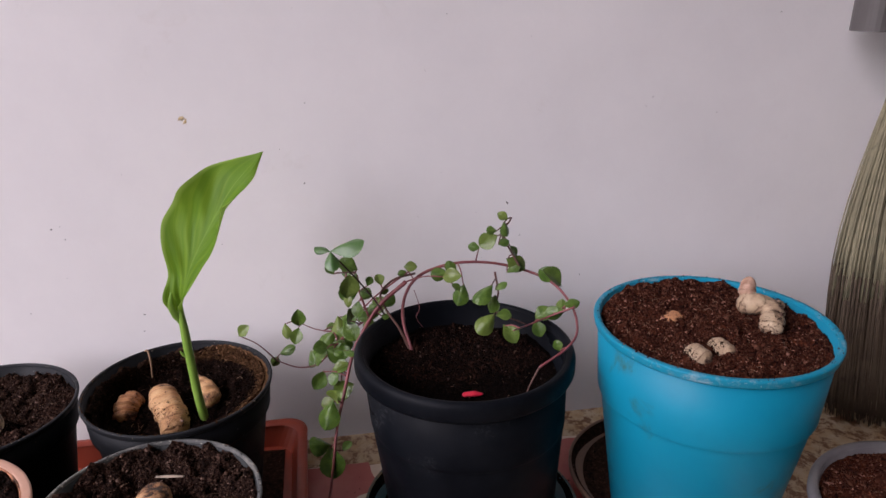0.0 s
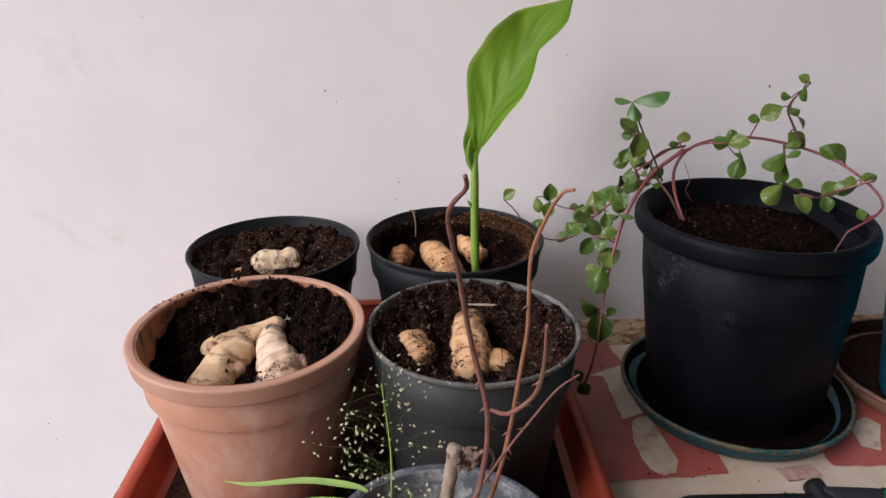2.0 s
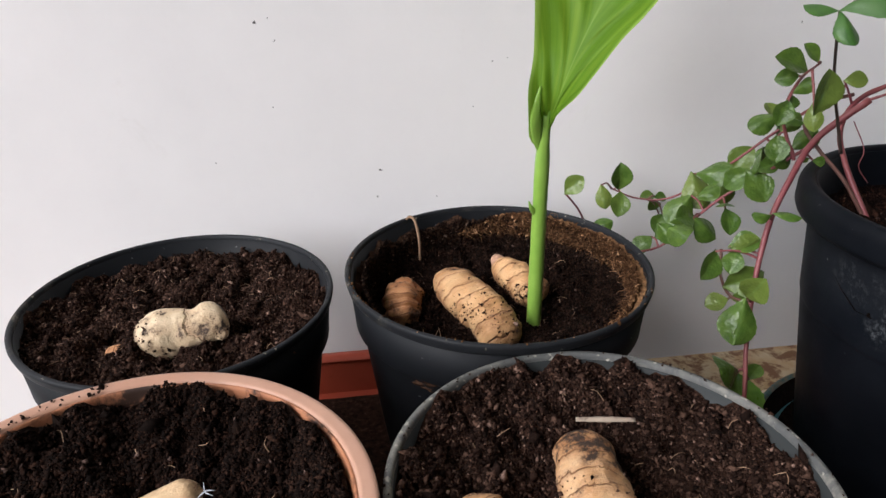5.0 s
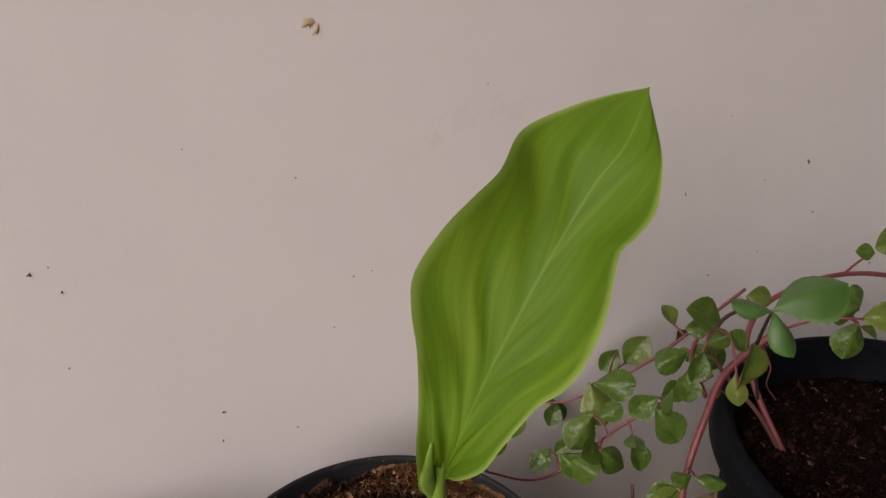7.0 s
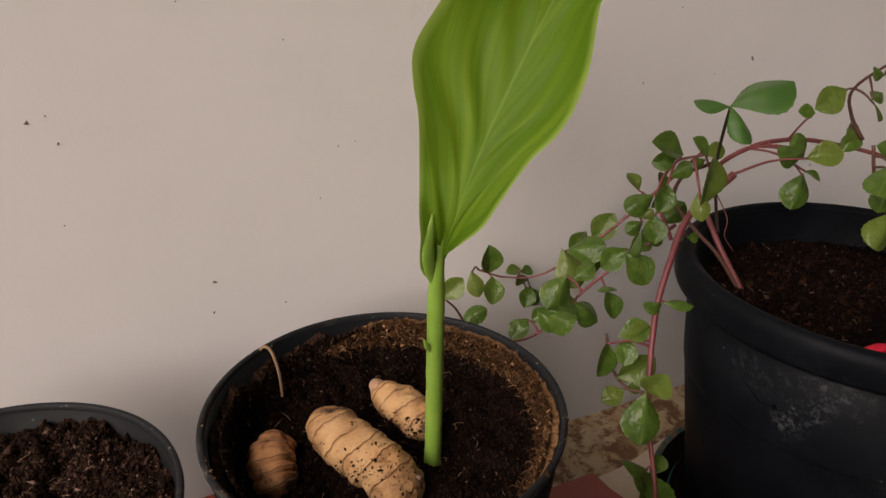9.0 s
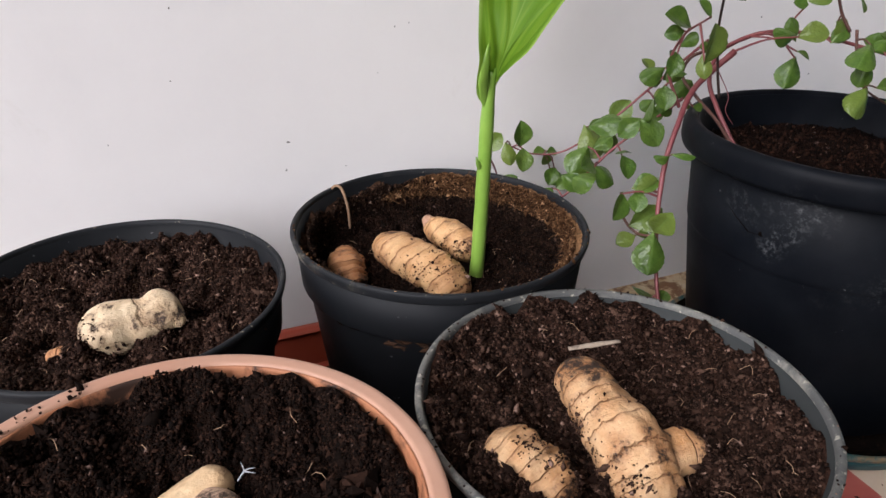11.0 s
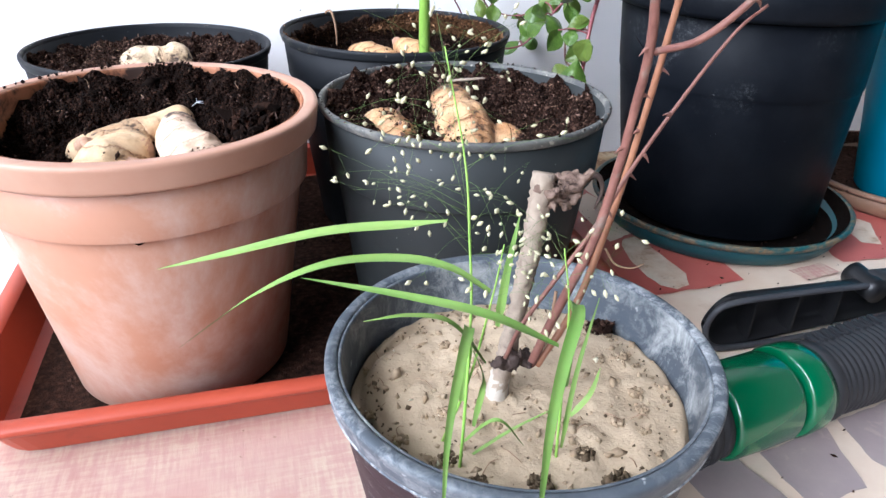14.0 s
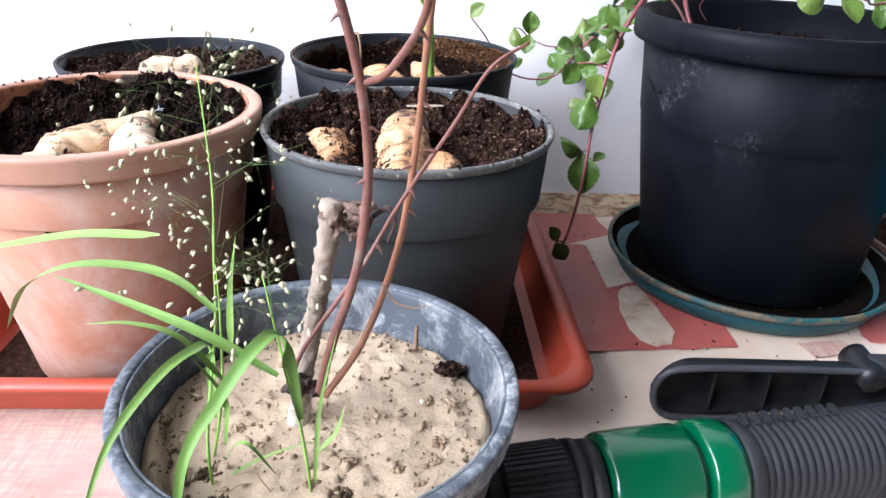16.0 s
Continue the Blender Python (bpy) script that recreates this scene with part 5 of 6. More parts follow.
# ---- vine ----
def leaf_mesh(name, mat, seed):
    """Thick rounded leaf, one unit long, tip along +x, upper side +z."""
    rs = np.random.RandomState(seed)
    nu, nv = 17, 8
    fold, curl = (-0.5, 0.4, -0.3, 0.5, -0.6, 0.3)[seed % 6], 0.15 + 0.5 * rs.rand()
    wid = 0.31 + 0.1 * rs.rand()
    v, f = [], []
    for face in (1, -1):
        for i in range(nu):
            t = i / (nu - 1)
            w = wid * (math.sin(math.pi / 2 * t / 0.58) ** 1.2 if t < 0.58 else max(0.0, 1 - ((t - 0.58) / 0.42) ** 1.9) ** 0.75) * (1 + 0.025 * (-1) ** i) + 0.012
            for j in range(nv + 1):
                s = -1 + 2 * j / nv
                z = fold * abs(s) ** 1.4 * w - curl * t * t * 0.5 + face * 0.03 * (1 - s * s) * math.sin(math.pi * (0.06 + 0.9 * t)) + 0.012 * math.sin(7 * t + 4 * s + seed)
                v.append((t, s * w, z))
    m = nv + 1
    k = nu * m
    for i in range(nu - 1):
        for j in range(nv):
            f.append((i * m + j, (i + 1) * m + j, (i + 1) * m + j + 1, i * m + j + 1))
            f.append((k + i * m + j + 1, k + (i + 1) * m + j + 1, k + (i + 1) * m + j, k + i * m + j))
    for j, q in ((0, 1), (nv, -1)):
        for i in range(nu - 1):
            e = (i * m + j, k + i * m + j, k + (i + 1) * m + j, (i + 1) * m + j)
            f.append(e if q > 0 else e[::-1])
    return build(name, v, f, mat)


LEAVES = [leaf_mesh("leaf", M["vine_leaf"], k) for k in range(6)]


def place_leaf(parent, mesh, base, aim, up, size, name="leaf"):
    x = Vector(aim).normalized()
    z = Vector(up)
    z = (z - x * z.dot(x)).normalized()
    y = z.cross(x)
    m = Matrix((x, y, z)).transposed().to_4x4()
    ob = new(name, mesh)
    ob.parent = parent
    ob.matrix_basis = Matrix.Translation(Vector(base) * U - root_at(parent)) @ m @ Matrix.Scale(size * U, 4)
    return ob


vine = thing("vine", (-0.005, 0.638, 0.176), "trailing vine with pink stems and small rounded glossy leaves", "plant")
lr = random.Random(4)


def vine_stem(name, pts, r0, r1, mat, leaves=(), seed=0):
    """A stem; each leaf has its base and the way it points, as long as itself, and a short stalk from the stem."""
    part(name, tube(pts, [r0, (r0 + r1) / 2, r1], max(14, 7 * len(pts)), 8, 0.04, seed), M[mat], vine)
    c = spline(pts, 101)
    for x, y, z, dx, dy, dz in leaves:
        b, aim = np.array((x, y, z)), Vector((dx, dy, dz))
        near = c[np.argmin(np.linalg.norm(c - b, axis=1))]
        way = b - near
        bow = np.array((0.0, 0.0, 0.08 * np.linalg.norm(way)))
        part("leaf_stalk", tube([near, near + way * 0.5 + bow, b + np.array(aim) * 0.06], [0.0009, 0.0007, 0.0006], 9, 6), M[mat], vine)
        up = Vector((lr.uniform(-0.7, 0.3), lr.uniform(-0.9, -0.3), lr.uniform(0.25, 0.95)))
        place_leaf(vine, LEAVES[lr.randrange(6)], b, aim, up, (0.88 if x > 0.02 else 1.06 if z > 0.12 else 0.88) * math.hypot(dx, dz, 0.35 * dy))
        if z < 0.26 and x < 0.0 and lr.random() < 0.85:
            back = Vector((-dx, dy * 0.5, -dz)) + Vector((lr.uniform(-0.6, 0.6), lr.uniform(-0.6, 0.2), lr.uniform(-0.5, 0.6))) * aim.length
            up = Vector((lr.uniform(-0.7, 0.3), lr.uniform(-0.9, -0.3), lr.uniform(0.25, 0.95)))
            place_leaf(vine, LEAVES[lr.randrange(6)], near + way * 0.7, back, up, lr.uniform(0.6, 0.95) * aim.length)


vine_stem("main_stem", [(-0.0081, 0.6524, 0.178), (-0.0142, 0.6733, 0.2053), (-0.0088, 0.694, 0.2245), (0.008, 0.7041, 0.2417), (0.0404, 0.7054, 0.2518), (0.0762, 0.7043, 0.2523), (0.1136, 0.6964, 0.246), (0.1447, 0.6732, 0.2373), (0.153, 0.6297, 0.2287), (0.1427, 0.5844, 0.2234), (0.1252, 0.5629, 0.2178), (0.0944, 0.5504, 0.2074)], 0.0018, 0.0011, "vine_stem", [
    (-0.009, 0.702, 0.254, 0.0134, -0.0067, 0.0020), (0.051, 0.674, 0.241, -0.0124, -0.0080, -0.0238), (0.035, 0.662, 0.248, 0.0106, -0.0119, -0.0057),
    (0.040, 0.668, 0.253, -0.0090, 0.0001, 0.0185), (0.100, 0.686, 0.245, 0.0096, -0.0043, 0.0167), (0.034, 0.664, 0.259, -0.0217, -0.0050, 0.0027),
    (0.071, 0.690, 0.274, -0.0141, 0.0024, 0.0028), (0.156, 0.668, 0.232, -0.0199, -0.0007, 0.0260), (0.152, 0.671, 0.237, -0.0215, 0.0135, 0.0144),
    (0.143, 0.637, 0.217, 0.0051, 0.0068, 0.0160), (0.123, 0.574, 0.208, -0.0049, 0.0051, 0.0123)], 1)
vine_stem("hanging_stem", [(-0.0104, 0.6739, 0.2487), (-0.0366, 0.6783, 0.2238), (-0.055, 0.6691, 0.2015), (-0.0696, 0.6593, 0.1758), (-0.0806, 0.6454, 0.1406), (-0.0901, 0.6273, 0.1111), (-0.0961, 0.61, 0.0806), (-0.1035, 0.6029, 0.0412), (-0.1116, 0.599, 0.0159)], 0.0023, 0.001, "vine_stem", [
    (-0.090, 0.666, 0.160, 0.0164, -0.0098, 0.0086), (-0.099, 0.664, 0.160, -0.0113, -0.0125, -0.0161), (-0.079, 0.645, 0.191, 0.0140, -0.0103, 0.0027),
    (-0.037, 0.677, 0.211, 0.0078, -0.0032, -0.0009), (-0.092, 0.635, 0.141, -0.0130, -0.0184, -0.0237), (0.024, 0.655, 0.259, 0.0209, -0.0179, 0.0087),
    (-0.098, 0.622, 0.097, 0.0034, -0.0242, -0.0365), (-0.086, 0.624, 0.087, 0.0112, 0.0054, 0.0096), (-0.118, 0.589, 0.031, 0.0128, -0.0035, -0.0184)], 2)
vine_stem("side_stem", [(0.0071, 0.7181, 0.2475), (-0.0341, 0.7216, 0.2172), (-0.057, 0.7343, 0.1903), (-0.0835, 0.757, 0.159), (-0.1042, 0.7742, 0.1523), (-0.1235, 0.7804, 0.1593)], 0.0011, 0.0006, "vine_stem", [
    (-0.081, 0.790, 0.146, -0.0123, 0.0001, 0.0022), (-0.141, 0.759, 0.172, 0.0015, -0.0105, -0.0173), (-0.126, 0.757, 0.166, -0.0058, -0.0157, -0.0166),
    (-0.075, 0.794, 0.129, 0.0077, -0.0137, -0.0137), (-0.075, 0.786, 0.133, -0.0107, -0.0101, -0.0117), (-0.081, 0.742, 0.184, 0.0034, -0.0292, -0.0243),
    (-0.037, 0.765, 0.172, 0.0103, -0.0067, 0.0213), (-0.033, 0.779, 0.174, -0.0140, -0.0038, -0.0116), (-0.031, 0.730, 0.222, -0.0033, 0.0099, 0.0131),
    (-0.036, 0.717, 0.206, -0.0116, 0.0002, -0.0048)], 3)
vine_stem("side_stem", [(-0.0343, 0.6897, 0.2139), (-0.0535, 0.6978, 0.1961), (-0.0749, 0.7089, 0.1751), (-0.0915, 0.7191, 0.1513), (-0.1068, 0.7242, 0.1341), (-0.1284, 0.727, 0.1311), (-0.152, 0.738, 0.136)], 0.0012, 0.0007, "vine_stem", [
    (-0.186, 0.707, 0.186, 0.0096, -0.0032, 0.0123), (-0.150, 0.756, 0.134, 0.0161, -0.0044, 0.0116), (-0.102, 0.745, 0.133, -0.0149, -0.0032, -0.0097),
    (-0.113, 0.719, 0.155, 0.0125, -0.0220, -0.0104), (-0.086, 0.726, 0.173, -0.0180, -0.0065, -0.0175), (-0.074, 0.687, 0.203, 0.0116, -0.0164, -0.0182),
    (-0.062, 0.699, 0.199, -0.0147, 0.0044, -0.0125), (-0.037, 0.699, 0.211, 0.0123, -0.0034, 0.0142), (-0.096, 0.704, 0.165, 0.0174, -0.0108, -0.0117),
    (-0.078, 0.696, 0.174, 0.0014, -0.0154, -0.0165)], 4)
vine_stem("side_stem", [(-0.0808, 0.687, 0.148), (-0.0827, 0.6791, 0.1324), (-0.0886, 0.6559, 0.1303), (-0.083, 0.6418, 0.1325)], 0.001, 0.0009, "vine_dark", [
    (-0.091, 0.662, 0.133, 0.0188, -0.0130, 0.0152), (-0.090, 0.654, 0.129, -0.0143, 0.0012, -0.0035)], 5)
vine_stem("side_stem", [(0.1125, 0.6813, 0.2539), (0.1042, 0.6878, 0.2699), (0.0934, 0.6832, 0.2897), (0.0946, 0.6553, 0.3169)], 0.0013, 0.0007, "vine_dark", [
    (0.089, 0.685, 0.289, -0.0225, 0.0031, -0.0131), (0.099, 0.685, 0.262, 0.0244, -0.0052, -0.0144), (0.083, 0.663, 0.287, 0.0138, 0.0010, 0.0053),
    (0.081, 0.658, 0.303, -0.0122, -0.0026, 0.0042), (0.084, 0.646, 0.317, 0.0055, -0.0086, -0.0158), (0.088, 0.645, 0.319, -0.0112, 0.0016, 0.0076),
    (0.098, 0.671, 0.282, 0.0094, -0.0033, -0.0129)], 6)
vine_stem("side_stem", [(0.0777, 0.6511, 0.2619), (0.0806, 0.6468, 0.2415), (0.0769, 0.6348, 0.226), (0.1064, 0.631, 0.2102)], 0.0011, 0.0007, "vine_dark", [
    (0.071, 0.633, 0.256, -0.0279, -0.0152, -0.0072), (0.073, 0.631, 0.251, 0.0119, -0.0008, 0.0098),
    (0.074, 0.633, 0.245, -0.0100, -0.0057, -0.0187), (0.072, 0.627, 0.227, -0.0238, -0.0173, -0.0145), (0.072, 0.621, 0.228, 0.0172, -0.0038, 0.0015)], 7)
vine_stem("side_stem", [(0.1499, 0.613, 0.2338), (0.129, 0.6251, 0.2199), (0.1023, 0.6158, 0.2165), (0.0809, 0.5898, 0.2262)], 0.0011, 0.0007, "vine_stem", [
    (0.078, 0.616, 0.220, 0.0154, -0.0224, -0.0180), (0.138, 0.638, 0.222, -0.0231, -0.0025, -0.0085), (0.141, 0.620, 0.233, 0.0190, -0.0016, 0.0051),
    (0.145, 0.624, 0.226, -0.0221, 0.0014, -0.0094), (0.116, 0.632, 0.214, 0.0057, -0.0150, -0.0191)], 8)
vine_stem("side_stem", [(-0.05, 0.676, 0.212), (-0.058, 0.684, 0.238), (-0.061, 0.672, 0.262), (-0.078, 0.634, 0.28)], 0.0012, 0.0006, "vine_stem", [
    (-0.059, 0.668, 0.268, -0.0176, 0.0013, 0.0101), (-0.058, 0.687, 0.238, -0.0177, -0.0016, -0.0037), (-0.059, 0.684, 0.227, -0.0030, -0.0088, -0.0162),
    (-0.049, 0.692, 0.239, 0.0051, 0.0048, 0.0092), (-0.072, 0.638, 0.250, 0.0039, -0.0043, 0.0238), (-0.063, 0.669, 0.266, -0.0124, 0.0032, -0.0023),
    (-0.083, 0.628, 0.281, -0.0066, 0.0032, 0.0096), (-0.069, 0.666, 0.253, -0.0080, -0.0069, -0.0128)], 9)
vine_stem("loop_stem", [(-0.007, 0.65, 0.172), (-0.019, 0.666, 0.199), (-0.031, 0.68, 0.216), (-0.035, 0.694, 0.229), (-0.019, 0.705, 0.239), (0.004, 0.706, 0.244)], 0.0013, 0.0012, "vine_dark", [], 10)
vine_stem("aerial_root", [(0.001, 0.696, 0.229), (0.005, 0.686, 0.213), (0.001, 0.682, 0.203), (0.007, 0.678, 0.193)], 0.0004, 0.0003, "vine_stem", [], 11)
vine_stem("aerial_root", [(0.0944, 0.5504, 0.2074), (0.084, 0.546, 0.19), (0.074, 0.542, 0.165)], 0.0009, 0.0004, "vine_dark", [], 12)

# three-part leaf on a thin black stalk
clover = thing("clover_sprig", (-0.05, 0.645, 0.19), "single three-part green leaf on a thin black stalk", "plant")
part("stalk", tube([(-0.035, 0.656, 0.222), (-0.046, 0.6515, 0.243), (-0.0625, 0.641, 0.27), (-0.078, 0.626, 0.295), (-0.0855, 0.618, 0.307)], [0.001, 0.0009, 0.0008, 0.0008, 0.0007], 30, 7), M["burnt"], clover, "thin black stalk")
CLOVER = [leaf_mesh("leaflet", M["clover"], 30 + k) for k in range(2)]
for aim, size in (((1.0, -0.3, 0.6), 0.032), ((-0.85, 0.45, 0.35), 0.016), ((0.1, -0.75, -0.5), 0.019)):
    place_leaf(clover, CLOVER[0], (-0.0855, 0.618, 0.3075), aim, (0, -0.4, 1), size, "leaflet")


# ---- rose cutting ----
rose = thing("rose_cutting", (-0.279, 0.287, 0.074), "leafless thorny rose cutting with a dead grey stub", "plant")
part("stub", tube([(-0.2764, 0.302, 0.0842), (-0.273, 0.3015, 0.1099), (-0.2668, 0.3049, 0.1414), (-0.2613, 0.3096, 0.1704), (-0.2594, 0.312, 0.1823)], [0.0036, 0.0034, 0.0033, 0.0036, 0.0041], 70, 18, 0.1, 1), M["dead_wood"], rose, "dry grey cut stub")
part("stub_foot", tube([(-0.277, 0.3, 0.084), (-0.2735, 0.3025, 0.105)], [0.0048, 0.004], 12, 14, 0.05, 8), M["pale_wood"], rose, "bleached foot of the stub")
rs = np.random.RandomState(77)
lumps = []
for k in range(26):
    p = np.array((-0.2525, 0.3095, 0.1765)) + rs.randn(3) * (0.0042, 0.0022, 0.0028)
    d = rs.randn(3) * 0.0026
    lumps.append(root([p - d, p, p + d], [0.0007, 0.0018, 0.0006], 14, 10, 0.8, 0, 0.01, k)[:2])
fused(lumps, [0.0] * sum(len(q[0]) for q in lumps), M["knot"], rose, "knot", "gnarled dark knot")
part("curled_bark", tube([(-0.246, 0.311, 0.177), (-0.241, 0.309, 0.181), (-0.2385, 0.308, 0.176), (-0.241, 0.307, 0.169)], [0.0008, 0.0012, 0.0008, 0.0004], 20, 6), M["burnt"], rose)
lumps = []
for k in range(12):
    p = np.array((-0.2705, 0.2965, 0.1155)) + rs.randn(3) * (0.0036, 0.001, 0.0012)
    d = rs.randn(3) * 0.0024
    lumps.append(root([p - d, p, p + d], [0.0008, 0.0019, 0.0008], 14, 10, 0.7, 0, 0.01, k + 20)[:2])
fused(lumps, [0.0] * sum(len(q[0]) for q in lumps), M["burnt"], rose, "burnt_node", "dark burnt-looking node")


def cane(name, pts, radii, mat, thorns, seed):
    radii = [0.53 * q for q in radii]
    ob = part(name, tube(pts, radii, 12 * len(pts), 12, 0.04, seed), M[mat], rose)
    c = spline(pts, 101)
    rr = np.interp(np.linspace(0, 1, 101), np.linspace(0, 1, len(radii)), radii)
    for k, (s, ang) in enumerate(thorns):
        i = int(s * 100)
        d = c[min(100, i + 1)] - c[max(0, i - 1)]
        d /= np.linalg.norm(d)
        o = np.array([math.cos(ang), -0.35, 0.0]) * 1.0
        o[2] = 0.15
        o -= d * (o @ d)
        o /= np.linalg.norm(o)
        b = c[i] + o * rr[i] * 0.6
        v, f = tube([b, b + o * 0.0015 - d * 0.0004, b + o * 0.0031 - d * 0.0015], [0.0009, 0.0004, 0.0001], 8, 7)
        part("thorn", (v, f), M["rose"], ob)


cane("cane", [(-0.2655, 0.294, 0.114), (-0.2598, 0.291, 0.1368), (-0.2505, 0.288, 0.1666), (-0.2464, 0.2865, 0.192), (-0.2455, 0.2839, 0.2112), (-0.2475, 0.2776, 0.2358), (-0.2556, 0.2703, 0.2725), (-0.2627, 0.2587, 0.3145), (-0.2672, 0.24, 0.3435), (-0.2625, 0.222, 0.359), (-0.2645, 0.196, 0.3715)], [0.0031, 0.003, 0.0029, 0.0027, 0.0026, 0.0026, 0.0022, 0.0019, 0.0018, 0.0016, 0.0013], "rose",
     [(0.3, 3.1), (0.36, 0.2), (0.41, 3.0), (0.47, 3.1), (0.7, 3.1), (0.58, 0.1)], 2)
cane("cane", [(-0.2632, 0.2935, 0.1135), (-0.2493, 0.2965, 0.1357), (-0.2378, 0.3005, 0.1681), (-0.2321, 0.3, 0.2014), (-0.2287, 0.297, 0.2388), (-0.2264, 0.2955, 0.266), (-0.227, 0.2935, 0.302), (-0.222, 0.2895, 0.323), (-0.2195, 0.2735, 0.3395), (-0.2185, 0.2575, 0.3465)], [0.0024, 0.0024, 0.0023, 0.0022, 0.0021, 0.002, 0.0019, 0.0018, 0.0016, 0.0013], "rose_orange",
     [(0.3, 0.3), (0.36, 3.0), (0.44, 0.2), (0.66, 3.0)], 3)
cane("cane", [(-0.2752, 0.2956, 0.1175), (-0.2695, 0.294, 0.1343), (-0.2489, 0.2937, 0.1664), (-0.2363, 0.2944, 0.1893), (-0.2209, 0.2945, 0.214), (-0.2108, 0.291, 0.2325), (-0.2, 0.293, 0.2396)], [0.0015, 0.0015, 0.0015, 0.0014, 0.0013, 0.0011, 0.0009], "rose",
     [(0.45, 0.2), (0.6, 0.3), (0.7, 3.0)], 4)
cane("side_shoot", [(-0.2452, 0.2785, 0.2305), (-0.2382, 0.2668, 0.2368), (-0.2295, 0.2561, 0.2535), (-0.2296, 0.2383, 0.279), (-0.2321, 0.2255, 0.3061)], [0.0019, 0.0019, 0.0018, 0.0016, 0.0013], "rose", [(0.3, 0.1), (0.55, 3.0)], 5)
part("dry_tendril", tube([(-0.242, 0.294, 0.16), (-0.238, 0.293, 0.154), (-0.232, 0.292, 0.152), (-0.227, 0.292, 0.153)], [0.00045, 0.0004, 0.0002], 18, 6), M["dry_fibre"], rose)


# ---- wild grass ----
grass = thing("wild_grass", (-0.305, 0.256, 0.074), "tuft of wild grass with airy seed heads", "grass")


def grass_blade(pts, width, twist=0.0, fold=0.3):
    n, m = 40, 4
    c = spline(pts, n)
    d, u, w = frames_along(c)
    v = []
    for i in range(n):
        t = i / (n - 1)
        wd = 0.41 * width * min(1, 0.45 + 3 * t) * (1 - t ** 2.6) + 0.0001
        up = np.array((0.0, -0.25, 1.0))
        s = np.cross(d[i], up)
        s /= np.linalg.norm(s) + 1e-9
        nn = np.cross(s, d[i])
        ang = twist * t
        s, nn = s * math.cos(ang) + nn * math.sin(ang), nn * math.cos(ang) - s * math.sin(ang)
        for j in range(m + 1):
            q = -1 + 2 * j / m
            v.append(c[i] + s * wd * q + nn * fold * wd * abs(q))
    f = [(i * (m + 1) + j, i * (m + 1) + j + 1, (i + 1) * (m + 1) + j + 1, (i + 1) * (m + 1) + j) for i in range(n - 1) for j in range(m)]
    return np.array(v), f


for pts, w, tw in (
        ([(-0.305, 0.2744, 0.1864), (-0.3131, 0.284, 0.1815), (-0.3376, 0.2943, 0.1767), (-0.369, 0.3025, 0.168), (-0.3902, 0.3186, 0.1568)], 0.0046, 0.3),
        ([(-0.2911, 0.2729, 0.1621), (-0.3029, 0.2787, 0.1688), (-0.3185, 0.2858, 0.1698), (-0.3392, 0.2882, 0.1686), (-0.361, 0.2968, 0.1553), (-0.389, 0.3237, 0.1213)], 0.0046, -0.3),
        ([(-0.2719, 0.2619, 0.1466), (-0.2937, 0.2659, 0.1585), (-0.3156, 0.2748, 0.1626), (-0.3459, 0.2888, 0.1651)], 0.0042, 0.2),
        ([(-0.2665, 0.264, 0.128), (-0.2695, 0.2605, 0.16), (-0.2735, 0.25, 0.166), (-0.282, 0.239, 0.157), (-0.29, 0.2267, 0.144), (-0.294, 0.218, 0.108)], 0.005, 0.6),
        ([(-0.2975, 0.2765, 0.118), (-0.2962, 0.2765, 0.145), (-0.2985, 0.27, 0.15), (-0.305, 0.256, 0.15), (-0.3135, 0.238, 0.141), (-0.319, 0.222, 0.122)], 0.0042, 0.5),
        ([(-0.291, 0.273, 0.135), (-0.303, 0.272, 0.153), (-0.316, 0.272, 0.158), (-0.33, 0.272, 0.158)], 0.0026, 0.2),
        ([(-0.294, 0.273, 0.109), (-0.292, 0.272, 0.129), (-0.299, 0.268, 0.149)], 0.0024, 0.2),
        ([(-0.297, 0.276, 0.099), (-0.287, 0.27, 0.113), (-0.277, 0.268, 0.101)], 0.002, 0.1),
        ([(-0.295, 0.274, 0.094), (-0.281, 0.272, 0.105), (-0.265, 0.272, 0.112)], 0.0015, 0.1),
        ([(-0.264, 0.266, 0.099), (-0.261, 0.268, 0.129), (-0.255, 0.271, 0.156)], 0.002, 0.3),
        ([(-0.262, 0.266, 0.113), (-0.256, 0.266, 0.121), (-0.253, 0.267, 0.131)], 0.0024, 0.3),
        ([(-0.288, 0.273, 0.149), (-0.286, 0.273, 0.169), (-0.283, 0.274, 0.187)], 0.0032, 0.4)):
    part("blade", grass_blade(pts, w, tw), M["grass"], grass)


